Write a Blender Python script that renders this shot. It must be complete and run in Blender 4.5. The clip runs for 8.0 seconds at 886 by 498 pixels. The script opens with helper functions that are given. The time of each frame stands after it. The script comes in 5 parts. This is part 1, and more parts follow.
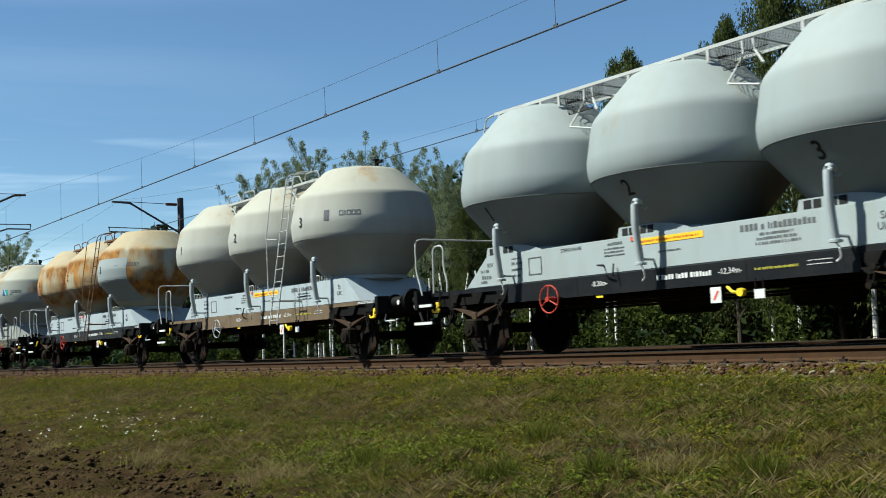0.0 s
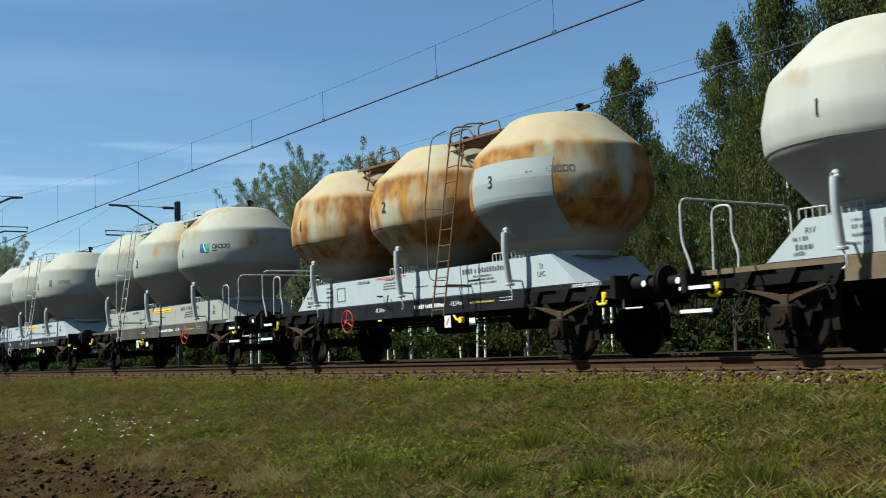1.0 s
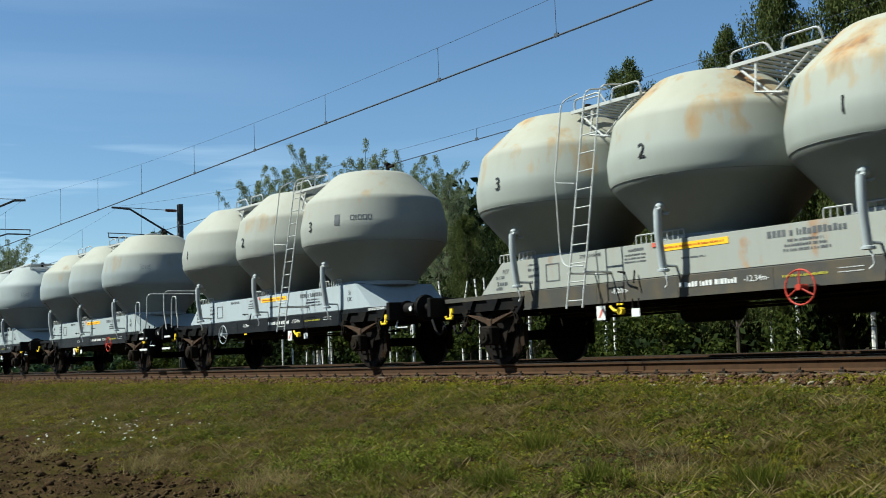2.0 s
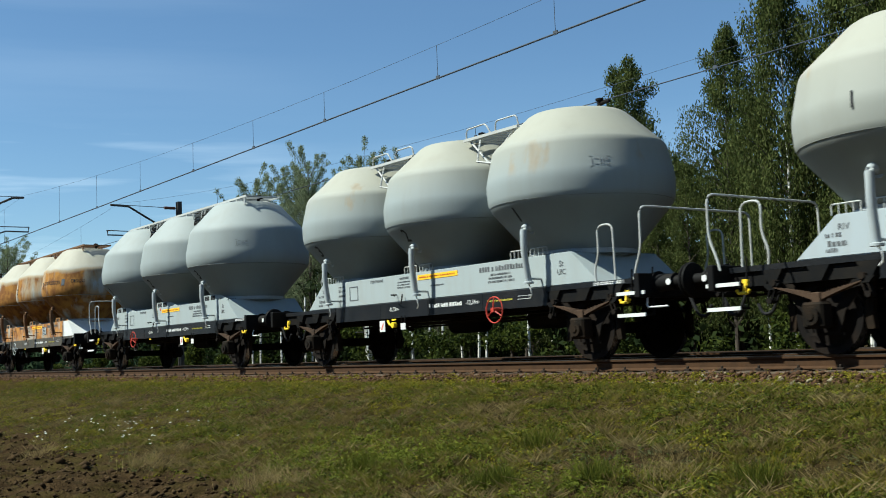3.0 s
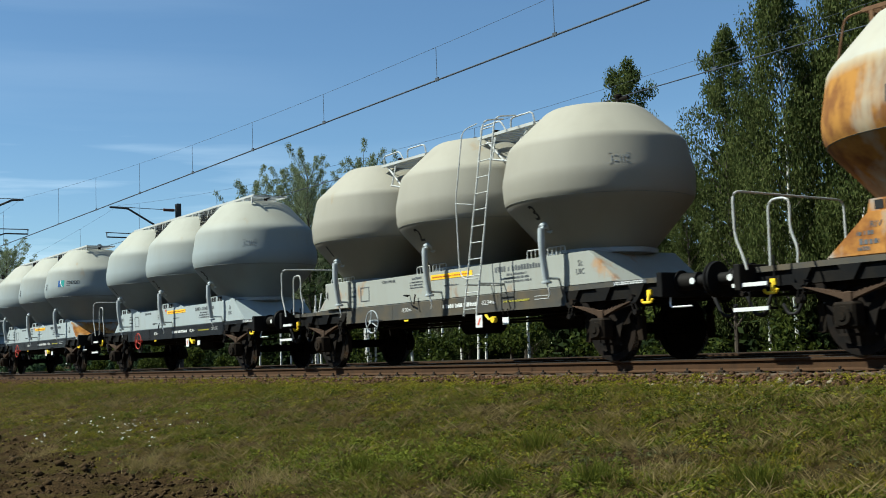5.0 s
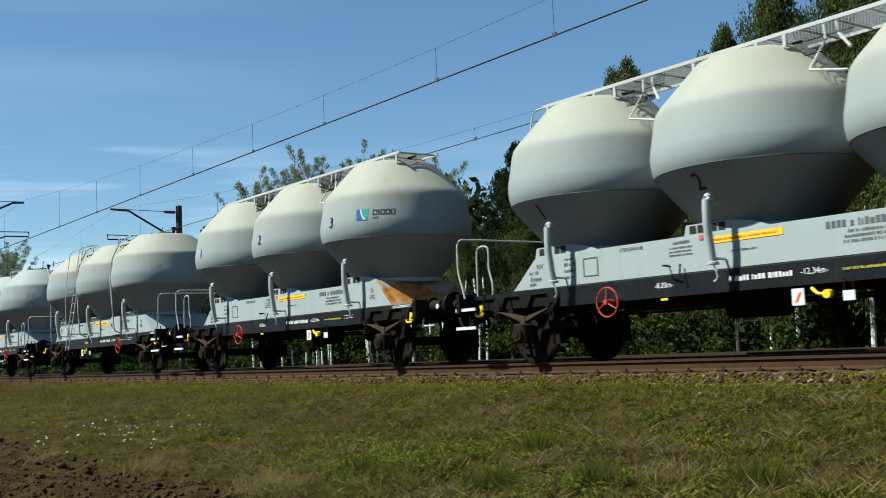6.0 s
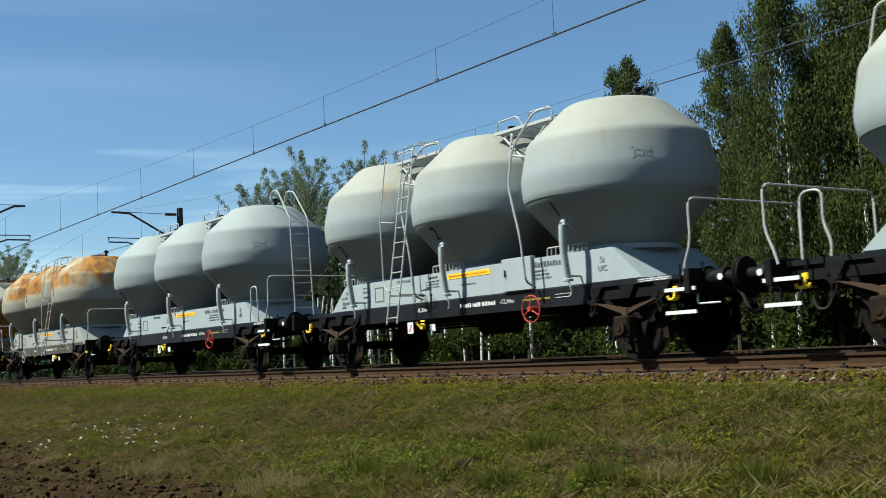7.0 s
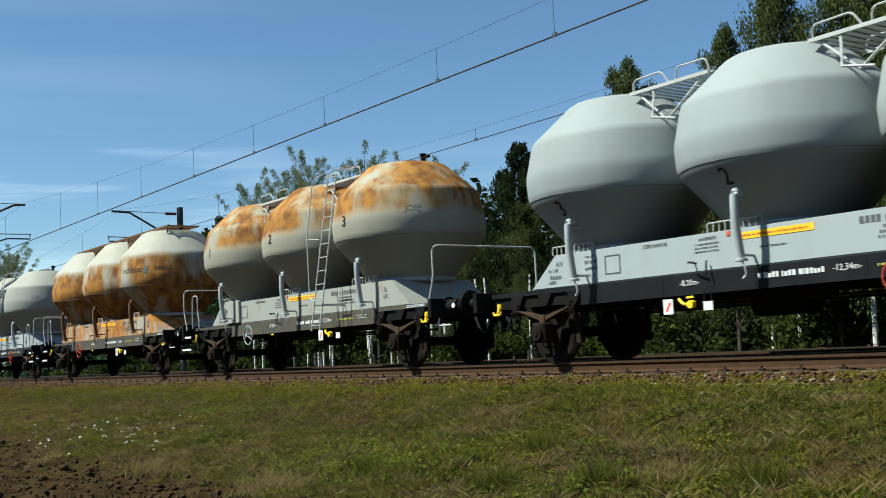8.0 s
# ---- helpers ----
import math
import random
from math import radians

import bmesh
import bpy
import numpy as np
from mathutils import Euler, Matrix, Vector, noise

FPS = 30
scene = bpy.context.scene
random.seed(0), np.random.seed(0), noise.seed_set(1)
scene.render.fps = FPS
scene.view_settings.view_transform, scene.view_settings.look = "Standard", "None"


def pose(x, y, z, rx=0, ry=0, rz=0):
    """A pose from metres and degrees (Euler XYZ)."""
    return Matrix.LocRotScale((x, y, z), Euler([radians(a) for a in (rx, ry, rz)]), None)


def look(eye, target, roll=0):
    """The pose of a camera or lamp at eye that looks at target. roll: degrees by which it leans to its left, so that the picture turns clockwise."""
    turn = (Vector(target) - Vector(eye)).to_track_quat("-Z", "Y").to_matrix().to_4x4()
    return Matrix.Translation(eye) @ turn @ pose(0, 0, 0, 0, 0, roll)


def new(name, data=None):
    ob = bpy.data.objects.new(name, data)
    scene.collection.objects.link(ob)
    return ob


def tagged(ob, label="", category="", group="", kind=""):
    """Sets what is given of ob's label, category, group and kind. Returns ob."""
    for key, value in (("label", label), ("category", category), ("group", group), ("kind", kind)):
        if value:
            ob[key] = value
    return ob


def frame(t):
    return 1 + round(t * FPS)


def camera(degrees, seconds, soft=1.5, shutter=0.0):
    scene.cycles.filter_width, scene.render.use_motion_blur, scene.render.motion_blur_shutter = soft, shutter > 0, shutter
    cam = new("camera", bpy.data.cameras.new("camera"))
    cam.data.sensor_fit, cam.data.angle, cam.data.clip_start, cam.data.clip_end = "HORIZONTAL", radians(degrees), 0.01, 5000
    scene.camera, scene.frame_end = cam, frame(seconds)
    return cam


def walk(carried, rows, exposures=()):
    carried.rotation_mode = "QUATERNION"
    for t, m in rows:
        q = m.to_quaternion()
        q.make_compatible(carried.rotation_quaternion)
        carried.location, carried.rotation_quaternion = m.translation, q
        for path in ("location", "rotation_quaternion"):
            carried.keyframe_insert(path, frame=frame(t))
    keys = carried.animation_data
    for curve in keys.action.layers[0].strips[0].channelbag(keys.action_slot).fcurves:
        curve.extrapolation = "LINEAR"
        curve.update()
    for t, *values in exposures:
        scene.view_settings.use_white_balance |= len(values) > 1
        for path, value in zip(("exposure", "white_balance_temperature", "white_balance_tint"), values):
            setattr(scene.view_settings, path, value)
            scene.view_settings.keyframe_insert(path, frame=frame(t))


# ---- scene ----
from functools import lru_cache

# The camera stands beside the line, hand-held, and sways a little.
# x runs along the track (the train drives towards +x), y away from the camera, z = 0 is the rail top.
cam = camera(43.7, 8.0, soft=0.95, shutter=0.05)
EYE = (0.0, -11.78, 0.244)
SWAY = [  # seconds, yaw, pitch, lean
    (0.0, 53.968, 4.899, 2.593), (0.5, 53.865, 5.024, 2.375), (1.0, 53.793, 5.178, 2.200),
    (1.5, 53.832, 5.279, 2.381), (2.0, 53.918, 5.311, 2.218), (3.5, 53.843, 5.136, 2.175),
    (4.0, 53.844, 5.192, 2.101), (4.5, 53.840, 5.272, 2.146), (6.0, 53.867, 5.313, 2.527),
    (6.5, 53.942, 5.420, 2.753), (7.0, 53.925, 5.345, 2.894), (7.5, 53.895, 5.308, 2.728),
    (8.0, 53.925, 5.349, 2.736),
]


def eye_pose(yaw, pitch, lean):
    return pose(*EYE, 0, 0, yaw) @ pose(0, 0, 0, 90 + pitch, 0, 0) @ pose(0, 0, 0, 0, 0, -lean)


walk(cam, [(t, eye_pose(yaw, pitch, lean)) for t, yaw, pitch, lean in SWAY])

# ---- world, sun, exposure ----
SUN_ELEVATION, SUN_AZIMUTH = 52.0, 207.0   # azimuth clockwise from +y, seen from above
scene.view_settings.exposure = 0.86
scene.view_settings.use_white_balance = True
scene.view_settings.white_balance_temperature, scene.view_settings.white_balance_tint = 5720, -2
world = bpy.data.worlds.new("sky")
scene.world = world
world.use_nodes = True
wn, wl = world.node_tree.nodes, world.node_tree.links
sky = wn.new("ShaderNodeTexSky")
sky.sky_type, sky.sun_disc = "NISHITA", False
sky.sun_elevation, sky.sun_rotation = radians(SUN_ELEVATION), radians(SUN_AZIMUTH)
sky.altitude, sky.air_density, sky.dust_density, sky.ozone_density = 100, 1.0, 0.05, 3.2
coord = wn.new("ShaderNodeTexCoord")
stretch = wn.new("ShaderNodeMapping")
stretch.inputs["Scale"].default_value = (1.6, 1.6, 21.0)
streaks = wn.new("ShaderNodeTexNoise")
streaks.inputs["Scale"].default_value, streaks.inputs["Detail"].default_value = 1.3, 7.0
thin = wn.new("ShaderNodeMapRange")
thin.inputs["From Min"].default_value, thin.inputs["From Max"].default_value = 0.40, 0.68
thin.inputs["To Max"].default_value = 0.70
cloud = wn.new("ShaderNodeMixRGB")
cloud.inputs["Color2"].default_value = (12.5, 12.8, 13.2, 1)
wl.new(coord.outputs["Generated"], stretch.inputs["Vector"])
wl.new(stretch.outputs["Vector"], streaks.inputs["Vector"])
wl.new(streaks.outputs["Fac"], thin.inputs["Value"])
height = wn.new("ShaderNodeSeparateXYZ")
low = wn.new("ShaderNodeMapRange")
for slot, value in (("From Min", 0.172), ("From Max", 0.205), ("To Min", 1.0), ("To Max", 0.06)):
    low.inputs[slot].default_value = value
veil = wn.new("ShaderNodeMath")
veil.operation = "MULTIPLY"
wl.new(coord.outputs["Generated"], height.inputs[0])
wl.new(height.outputs["Z"], low.inputs["Value"])
wl.new(thin.outputs["Result"], veil.inputs[0])
wl.new(low.outputs["Result"], veil.inputs[1])
side = wn.new("ShaderNodeMapRange")   # the thin bank lies along the line to the far left, and thins out over the wood
for slot, value in (("From Min", 0.50), ("From Max", 0.34), ("To Min", 0.12), ("To Max", 1.0)):
    side.inputs[slot].default_value = value
bank = wn.new("ShaderNodeMath")
bank.operation = "MULTIPLY"
wl.new(height.outputs["Y"], side.inputs["Value"])
wl.new(veil.outputs[0], bank.inputs[0])
wl.new(side.outputs["Result"], bank.inputs[1])
wl.new(bank.outputs[0], cloud.inputs["Fac"])
wl.new(sky.outputs["Color"], cloud.inputs["Color1"])
wl.new(cloud.outputs["Color"], wn["Background"].inputs["Color"])
wn["Background"].inputs["Strength"].default_value = 0.061
sun = new("sun", bpy.data.lights.new("sun", "SUN"))
sun.data.energy, sun.data.angle, sun.data.color = 4.95, radians(0.55), (1.0, 0.92, 0.79)
az, el = radians(SUN_AZIMUTH), radians(SUN_ELEVATION)
sun.matrix_world = look((0, 0, 60), Vector((0, 0, 60)) - Vector((math.sin(az) * math.cos(el), math.cos(az) * math.cos(el), math.sin(el))))

# ---- materials ----
def material(name, rough=0.6, metal=0.0):
    m = bpy.data.materials.new(name)
    m.use_nodes = True
    b = m.node_tree.nodes["Principled BSDF"]
    b.inputs["Roughness"].default_value, b.inputs["Metallic"].default_value = rough, metal
    b.inputs["Specular IOR Level"].default_value = 0.22
    return m, m.node_tree.nodes, m.node_tree.links, b


def noise_of(n, l, vec, scale, detail=5.0, rough=0.55):
    t = n.new("ShaderNodeTexNoise")
    t.inputs["Scale"].default_value, t.inputs["Detail"].default_value, t.inputs["Roughness"].default_value = scale, detail, rough
    if vec is not None:
        l.new(vec, t.inputs["Vector"])
    return t.outputs["Fac"]


def ramp(n, l, fac, lo, hi, a=0.0, b=1.0):
    r = n.new("ShaderNodeMapRange")
    for k, v in (("From Min", lo), ("From Max", hi), ("To Min", a), ("To Max", b)):
        r.inputs[k].default_value = v
    l.new(fac, r.inputs["Value"])
    return r.outputs["Result"]


def maths(n, l, op, a, b):
    m = n.new("ShaderNodeMath")
    m.operation = op
    for i, v in enumerate((a, b)):
        if isinstance(v, (int, float)):
            m.inputs[i].default_value = v
        else:
            l.new(v, m.inputs[i])
    return m.outputs[0]


def mix(n, l, fac, a, b):
    m = n.new("ShaderNodeMixRGB")
    for s, v in (("Fac", fac), ("Color1", a), ("Color2", b)):
        if isinstance(v, (int, float)):
            m.inputs[s].default_value = v
        elif isinstance(v, tuple):
            m.inputs[s].default_value = (*v, 1)
        else:
            l.new(v, m.inputs[s])
    return m.outputs["Color"]


def mapped(n, l, scale=(1, 1, 1), offset=True, kind="Object"):
    """Object coordinates, scaled, and shifted at random from thing to thing."""
    c = n.new("ShaderNodeTexCoord")
    m = n.new("ShaderNodeMapping")
    m.inputs["Scale"].default_value = scale
    l.new(c.outputs[kind], m.inputs["Vector"])
    if offset:
        o = n.new("ShaderNodeObjectInfo")
        f = n.new("ShaderNodeMath")
        f.operation = "MULTIPLY"
        f.inputs[1].default_value = 37.0
        l.new(o.outputs["Random"], f.inputs[0])
        l.new(f.outputs[0], m.inputs["Location"])
    return m.outputs["Vector"]


def bumped(n, l, b, height, strength=0.3, distance=0.01):
    p = n.new("ShaderNodeBump")
    p.inputs["Strength"].default_value, p.inputs["Distance"].default_value = strength, distance
    l.new(height, p.inputs["Height"])
    l.new(p.outputs["Normal"], b.inputs["Normal"])


def plain(name, colour, dirt=(0.1, 0.08, 0.06), amount=0.35, rough=0.6, metal=0.0, scale=3.0, bump=0.15):
    """Paint or metal with dirt at two scales."""
    m, n, l, b = material(name, rough, metal)
    v = mapped(n, l)
    f = maths(n, l, "MULTIPLY", ramp(n, l, noise_of(n, l, v, scale), 0.42, 0.75), amount)
    fine = noise_of(n, l, v, scale * 14, 3)
    c = mix(n, l, f, colour, dirt)
    c = mix(n, l, ramp(n, l, fine, 0.5, 0.8, 0.0, amount * 0.5), c, dirt)
    l.new(c, b.inputs["Base Color"])
    l.new(ramp(n, l, fine, 0.3, 0.7, rough - 0.08, min(rough + 0.15, 1)), b.inputs["Roughness"])
    bumped(n, l, b, fine, bump, 0.004)
    return m


def weathered(name, paint, rust=0.3, cream=0.0, low=2.35, high=3.6, top=0.3, rough=0.62, streak=1.0):
    """Vessel paint: sun-bleached cream from the top, rust stains between two heights, running down in streaks."""
    m, n, l, b = material(name, rough)
    flat = mapped(n, l, (0.85, 0.85, 0.6))
    runs = mapped(n, l, (3.2, 3.2, 0.45))
    tc = n.new("ShaderNodeTexCoord")
    sep = n.new("ShaderNodeSeparateXYZ")
    l.new(tc.outputs["Object"], sep.inputs[0])
    z = sep.outputs["Z"]
    blotch, run = noise_of(n, l, flat, 1.3, 4.5, 0.52), noise_of(n, l, runs, 0.9, 4, 0.55)
    fine = noise_of(n, l, flat, 26, 4)
    zw = maths(n, l, "ADD", z, maths(n, l, "MULTIPLY", maths(n, l, "SUBTRACT", blotch, 0.5), 0.35))
    belt = maths(n, l, "MULTIPLY", ramp(n, l, zw, low - 0.12, low + 0.08), ramp(n, l, zw, high - 0.06, high + 0.10, 1.0, top))
    body = maths(n, l, "ADD", maths(n, l, "MULTIPLY", blotch, 0.6), maths(n, l, "MULTIPLY", run, 0.4 * streak))
    edge = 0.68 - 0.32 * rust
    stain = maths(n, l, "MULTIPLY", ramp(n, l, body, edge - 0.03, edge + 0.09), belt)
    bleach = maths(n, l, "MULTIPLY", ramp(n, l, zw, 2.9, 3.6), cream)
    grime = ramp(n, l, run, 0.45, 0.8, 0.0, 0.22)
    c = mix(n, l, bleach, paint, (0.340, 0.310, 0.220))
    c = mix(n, l, grime, c, (0.20, 0.18, 0.14))
    c = mix(n, l, maths(n, l, "MULTIPLY", stain, min(1.0, 0.35 + rust)), c, mix(n, l, ramp(n, l, noise_of(n, l, flat, 5.0, 5), 0.38, 0.62), (0.36, 0.172, 0.034), (0.18, 0.074, 0.019)))
    c = mix(n, l, maths(n, l, "MULTIPLY", ramp(n, l, stain, 0.02, 0.3), ramp(n, l, stain, 0.3, 0.9, 0.38 * min(1, rust * 2), 0.0)), c, (0.38, 0.28, 0.12))
    l.new(c, b.inputs["Base Color"])
    l.new(ramp(n, l, stain, 0.0, 0.6, rough, 0.85), b.inputs["Roughness"])
    bumped(n, l, b, fine, 0.12, 0.004)
    return m


GREY, WHITE = (0.272, 0.300, 0.296), (0.37, 0.365, 0.325)
steel_black = plain("steel_black", (0.007, 0.007, 0.0075), (0.020, 0.016, 0.011), 0.6, 0.62)
steel_dirty = plain("steel_dirty", (0.008, 0.007, 0.0065), (0.026, 0.018, 0.012), 0.7, 0.78)
steel_brown = plain("steel_brown", (0.010, 0.008, 0.006), (0.034, 0.021, 0.012), 0.8, 0.8)
spring_rust = plain("spring_rust", (0.060, 0.035, 0.020), (0.030, 0.019, 0.012), 0.8, 0.8)
sill_black = plain("sill_black", (0.009, 0.010, 0.012), (0.03, 0.026, 0.022), 0.35, 0.4)
sill_dusty = plain("sill_dusty", (0.060, 0.058, 0.052), (0.12, 0.09, 0.05), 0.7, 0.6)
sill_rusty = plain("sill_rusty", (0.15, 0.11, 0.07), (0.10, 0.06, 0.03), 0.8, 0.75)
walk_grating = plain("walk_grating", (0.22, 0.24, 0.25), (0.16, 0.15, 0.13), 0.4, 0.5)
galvanised = plain("galvanised", (0.36, 0.39, 0.40), (0.28, 0.25, 0.2), 0.3, 0.45)
rail_tube = plain("rail_tube", (0.44, 0.45, 0.43), (0.30, 0.22, 0.14), 0.3, 0.5)
tube_rusty = plain("tube_rusty", (0.150, 0.082, 0.040), (0.075, 0.038, 0.020), 0.8, 0.8)
rubber = plain("rubber", (0.012, 0.012, 0.013), (0.04, 0.035, 0.03), 0.5, 0.8)
wheel_steel = plain("wheel_steel", (0.007, 0.006, 0.0055), (0.022, 0.014, 0.009), 0.7, 0.75)
tread_steel = plain("tread_steel", (0.45, 0.44, 0.42), (0.2, 0.17, 0.14), 0.3, 0.25, 1.0)
red_paint = plain("red_paint", (0.42, 0.045, 0.028), (0.25, 0.05, 0.03), 0.4, 0.5)
white_paint = plain("white_paint", (0.66, 0.66, 0.64), (0.4, 0.36, 0.3), 0.25, 0.5)
yellow_paint = plain("yellow_paint", (0.80, 0.56, 0.02), (0.4, 0.26, 0.04), 0.3, 0.5)
band_paint = plain("band_paint", (0.88, 0.50, 0.025), (0.75, 0.32, 0.02), 0.3, 0.5)
ink = plain("ink", (0.02, 0.02, 0.022), (0.05, 0.05, 0.05), 0.2, 0.6)
ink_grey = plain("ink_grey", (0.085, 0.09, 0.095), (0.22, 0.22, 0.22), 0.35, 0.6)
ink_faint = plain("ink_faint", (0.19, 0.20, 0.20), (0.26, 0.27, 0.27), 0.4, 0.6)
ink_amber = plain("ink_amber", (0.45, 0.12, 0.02), (0.6, 0.3, 0.05), 0.3, 0.6)
ink_yellow = plain("ink_yellow", (0.40, 0.36, 0.05), (0.2, 0.18, 0.04), 0.4, 0.6)
ink_red = plain("ink_red", (0.60, 0.10, 0.06), (0.4, 0.15, 0.1), 0.3, 0.6)
ink_blue = plain("ink_blue", (0.03, 0.09, 0.25), (0.1, 0.12, 0.2), 0.3, 0.5)
ink_green = plain("ink_green", (0.04, 0.30, 0.26), (0.1, 0.2, 0.2), 0.3, 0.5)
dark_gap = plain("dark_gap", (0.02, 0.02, 0.02), (0.03, 0.03, 0.03), 0.2, 0.9)
rail_side = plain("rail_side", (0.055, 0.027, 0.011), (0.028, 0.015, 0.007), 0.8, 0.95, scale=6)
clip_steel = plain("clip_steel", (0.018, 0.012, 0.008), (0.03, 0.02, 0.012), 0.6, 0.9)
rail_head = plain("rail_head", (0.16, 0.14, 0.12), (0.08, 0.06, 0.045), 0.4, 0.4, 1.0)
concrete = plain("concrete", (0.095, 0.070, 0.048), (0.05, 0.033, 0.021), 0.7, 0.9)
mast_steel = plain("mast_steel", (0.05, 0.052, 0.05), (0.09, 0.06, 0.04), 0.6, 0.7)
copper = plain("copper", (0.060, 0.070, 0.085), (0.06, 0.07, 0.08), 0.2, 0.8, bump=0.0)
insulator = plain("insulator", (0.10, 0.045, 0.03), (0.05, 0.03, 0.02), 0.3, 0.3)


for bare in (steel_black, steel_dirty, steel_brown, wheel_steel):   # dull; undercarriage shade is put into these near-black colours and low specular
    bare.node_tree.nodes["Principled BSDF"].inputs["Specular IOR Level"].default_value = 0.08


def foliage(name, a, b_, dry=(0.2, 0.17, 0.06), dryness=0.0, gloss=0.85, patch=0.35):
    m, n, l, b = material(name, gloss)
    b.inputs["Specular IOR Level"].default_value = 0.10
    g = n.new("ShaderNodeNewGeometry")
    c = n.new("ShaderNodeTexCoord")
    big = noise_of(n, l, c.outputs["Object"], patch, 4)
    col = mix(n, l, g.outputs["Random Per Island"], a, b_)
    if dryness:
        f = maths(n, l, "ADD", maths(n, l, "MULTIPLY", g.outputs["Random Per Island"], 0.45), maths(n, l, "MULTIPLY", big, 0.75))
        col = mix(n, l, ramp(n, l, f, 0.72 - 0.4 * dryness, 0.92 - 0.4 * dryness), col, dry)
    else:
        col = mix(n, l, ramp(n, l, big, 0.35, 0.7, 0.0, 0.5), col, a)
    l.new(col, b.inputs["Base Color"])
    t = n.new("ShaderNodeBsdfTranslucent")
    l.new(col, t.inputs["Color"])
    s = n.new("ShaderNodeMixShader")
    s.inputs[0].default_value = 0.35
    l.new(b.outputs[0], s.inputs[1])
    l.new(t.outputs[0], s.inputs[2])
    l.new(s.outputs[0], n["Material Output"].inputs["Surface"])
    return m


leaf_birch = foliage("leaf_birch", (0.036, 0.052, 0.011), (0.125, 0.138, 0.042))
# dark green taken near black: shade inside the wood is in the colour
leaf_dark_shaded = foliage("leaf_dark_shaded", (0.010, 0.018, 0.005), (0.028, 0.040, 0.010))
leaf_pale = foliage("leaf_pale", (0.130, 0.160, 0.080), (0.240, 0.260, 0.145))
leaf_bush = foliage("leaf_bush", (0.012, 0.022, 0.004), (0.075, 0.090, 0.014))
needle = foliage("needle", (0.020, 0.040, 0.018), (0.045, 0.070, 0.030))
grass_mat = foliage("grass", (0.075, 0.078, 0.008), (0.19, 0.165, 0.020), (0.18, 0.130, 0.050), 0.52, 0.9, 1.1)
thatch_mat = foliage("thatch", (0.040, 0.029, 0.010), (0.145, 0.108, 0.040))
weed_mat = foliage("weed", (0.070, 0.088, 0.010), (0.18, 0.185, 0.022))
herb_mat = foliage("herb", (0.042, 0.055, 0.007), (0.135, 0.138, 0.017))
grey_herb_mat = foliage("grey_herb", (0.055, 0.064, 0.024), (0.140, 0.142, 0.062))
petal_mat = foliage("petal", (0.55, 0.55, 0.48), (0.7, 0.7, 0.62))
moss_mat = foliage("moss", (0.070, 0.062, 0.008), (0.165, 0.135, 0.018), (0.12, 0.078, 0.036), 0.55, 0.9, 1.3)
track_weed_mat = foliage("track_weed", (0.095, 0.095, 0.008), (0.25, 0.210, 0.018))
straw_mat = foliage("straw", (0.16, 0.12, 0.05), (0.32, 0.25, 0.11))
bark = plain("bark", (0.075, 0.060, 0.045), (0.035, 0.028, 0.022), 0.7, 0.95, bump=0.5)


def birch_bark():
    m, n, l, b = material("birch_bark", 0.8)
    f = noise_of(n, l, mapped(n, l, (2.0, 2.0, 9.0)), 1.4, 6)
    l.new(mix(n, l, ramp(n, l, f, 0.54, 0.62), (0.62, 0.60, 0.54), (0.035, 0.03, 0.028)), b.inputs["Base Color"])
    bumped(n, l, b, f, 0.3, 0.01)
    return m


def soil():
    """Dry meadow soil with mossy and bare patches and small clods."""
    m, n, l, b = material("soil", 0.95)
    b.inputs["Specular IOR Level"].default_value = 0.02
    v = mapped(n, l, offset=False)
    big, mid, fine = noise_of(n, l, v, 0.9, 6, 0.65), noise_of(n, l, v, 5.0, 6, 0.65), noise_of(n, l, v, 34, 4)
    c = mix(n, l, ramp(n, l, mid, 0.38, 0.66), (0.020, 0.012, 0.005), (0.062, 0.039, 0.018))
    c = mix(n, l, ramp(n, l, big, 0.46, 0.60, 0.0, 0.5), c, (0.044, 0.040, 0.007))
    c = mix(n, l, ramp(n, l, fine, 0.42, 0.62, 0.0, 0.6), c, (0.010, 0.0065, 0.003))
    c = mix(n, l, ramp(n, l, noise_of(n, l, v, 90, 3), 0.52, 0.66, 0.0, 0.5), c, (0.052, 0.037, 0.018))
    l.new(c, b.inputs["Base Color"])
    bumped(n, l, b, fine, 0.8, 0.03)
    return m


def stone(name, a, c2):
    m, n, l, b = material(name, 0.9)
    b.inputs["Specular IOR Level"].default_value = 0.05
    g = n.new("ShaderNodeNewGeometry")
    f = noise_of(n, l, mapped(n, l, offset=False), 30, 4)
    c = mix(n, l, g.outputs["Random Per Island"], a, c2)
    c = mix(n, l, ramp(n, l, f, 0.45, 0.7, 0.0, 0.5), c, (0.036, 0.021, 0.010))
    l.new(c, b.inputs["Base Color"])
    bumped(n, l, b, f, 0.4, 0.01)
    return m


birch_mat, soil_mat = birch_bark(), soil()
ballast_mat = stone("ballast", (0.026, 0.015, 0.009), (0.120, 0.066, 0.036))
clod_mat = stone("clod", (0.020, 0.012, 0.005), (0.065, 0.042, 0.020))

# ---- mesh helpers ----
def link_mesh(name, bm, mat, smooth=False):
    me = bpy.data.meshes.new(name)
    bm.normal_update()
    bm.to_mesh(me)
    bm.free()
    if mat:
        me.materials.append(mat)
    if smooth:
        for p in me.polygons:
            p.use_smooth = True
        me.set_sharp_from_angle(angle=radians(38))
    return me


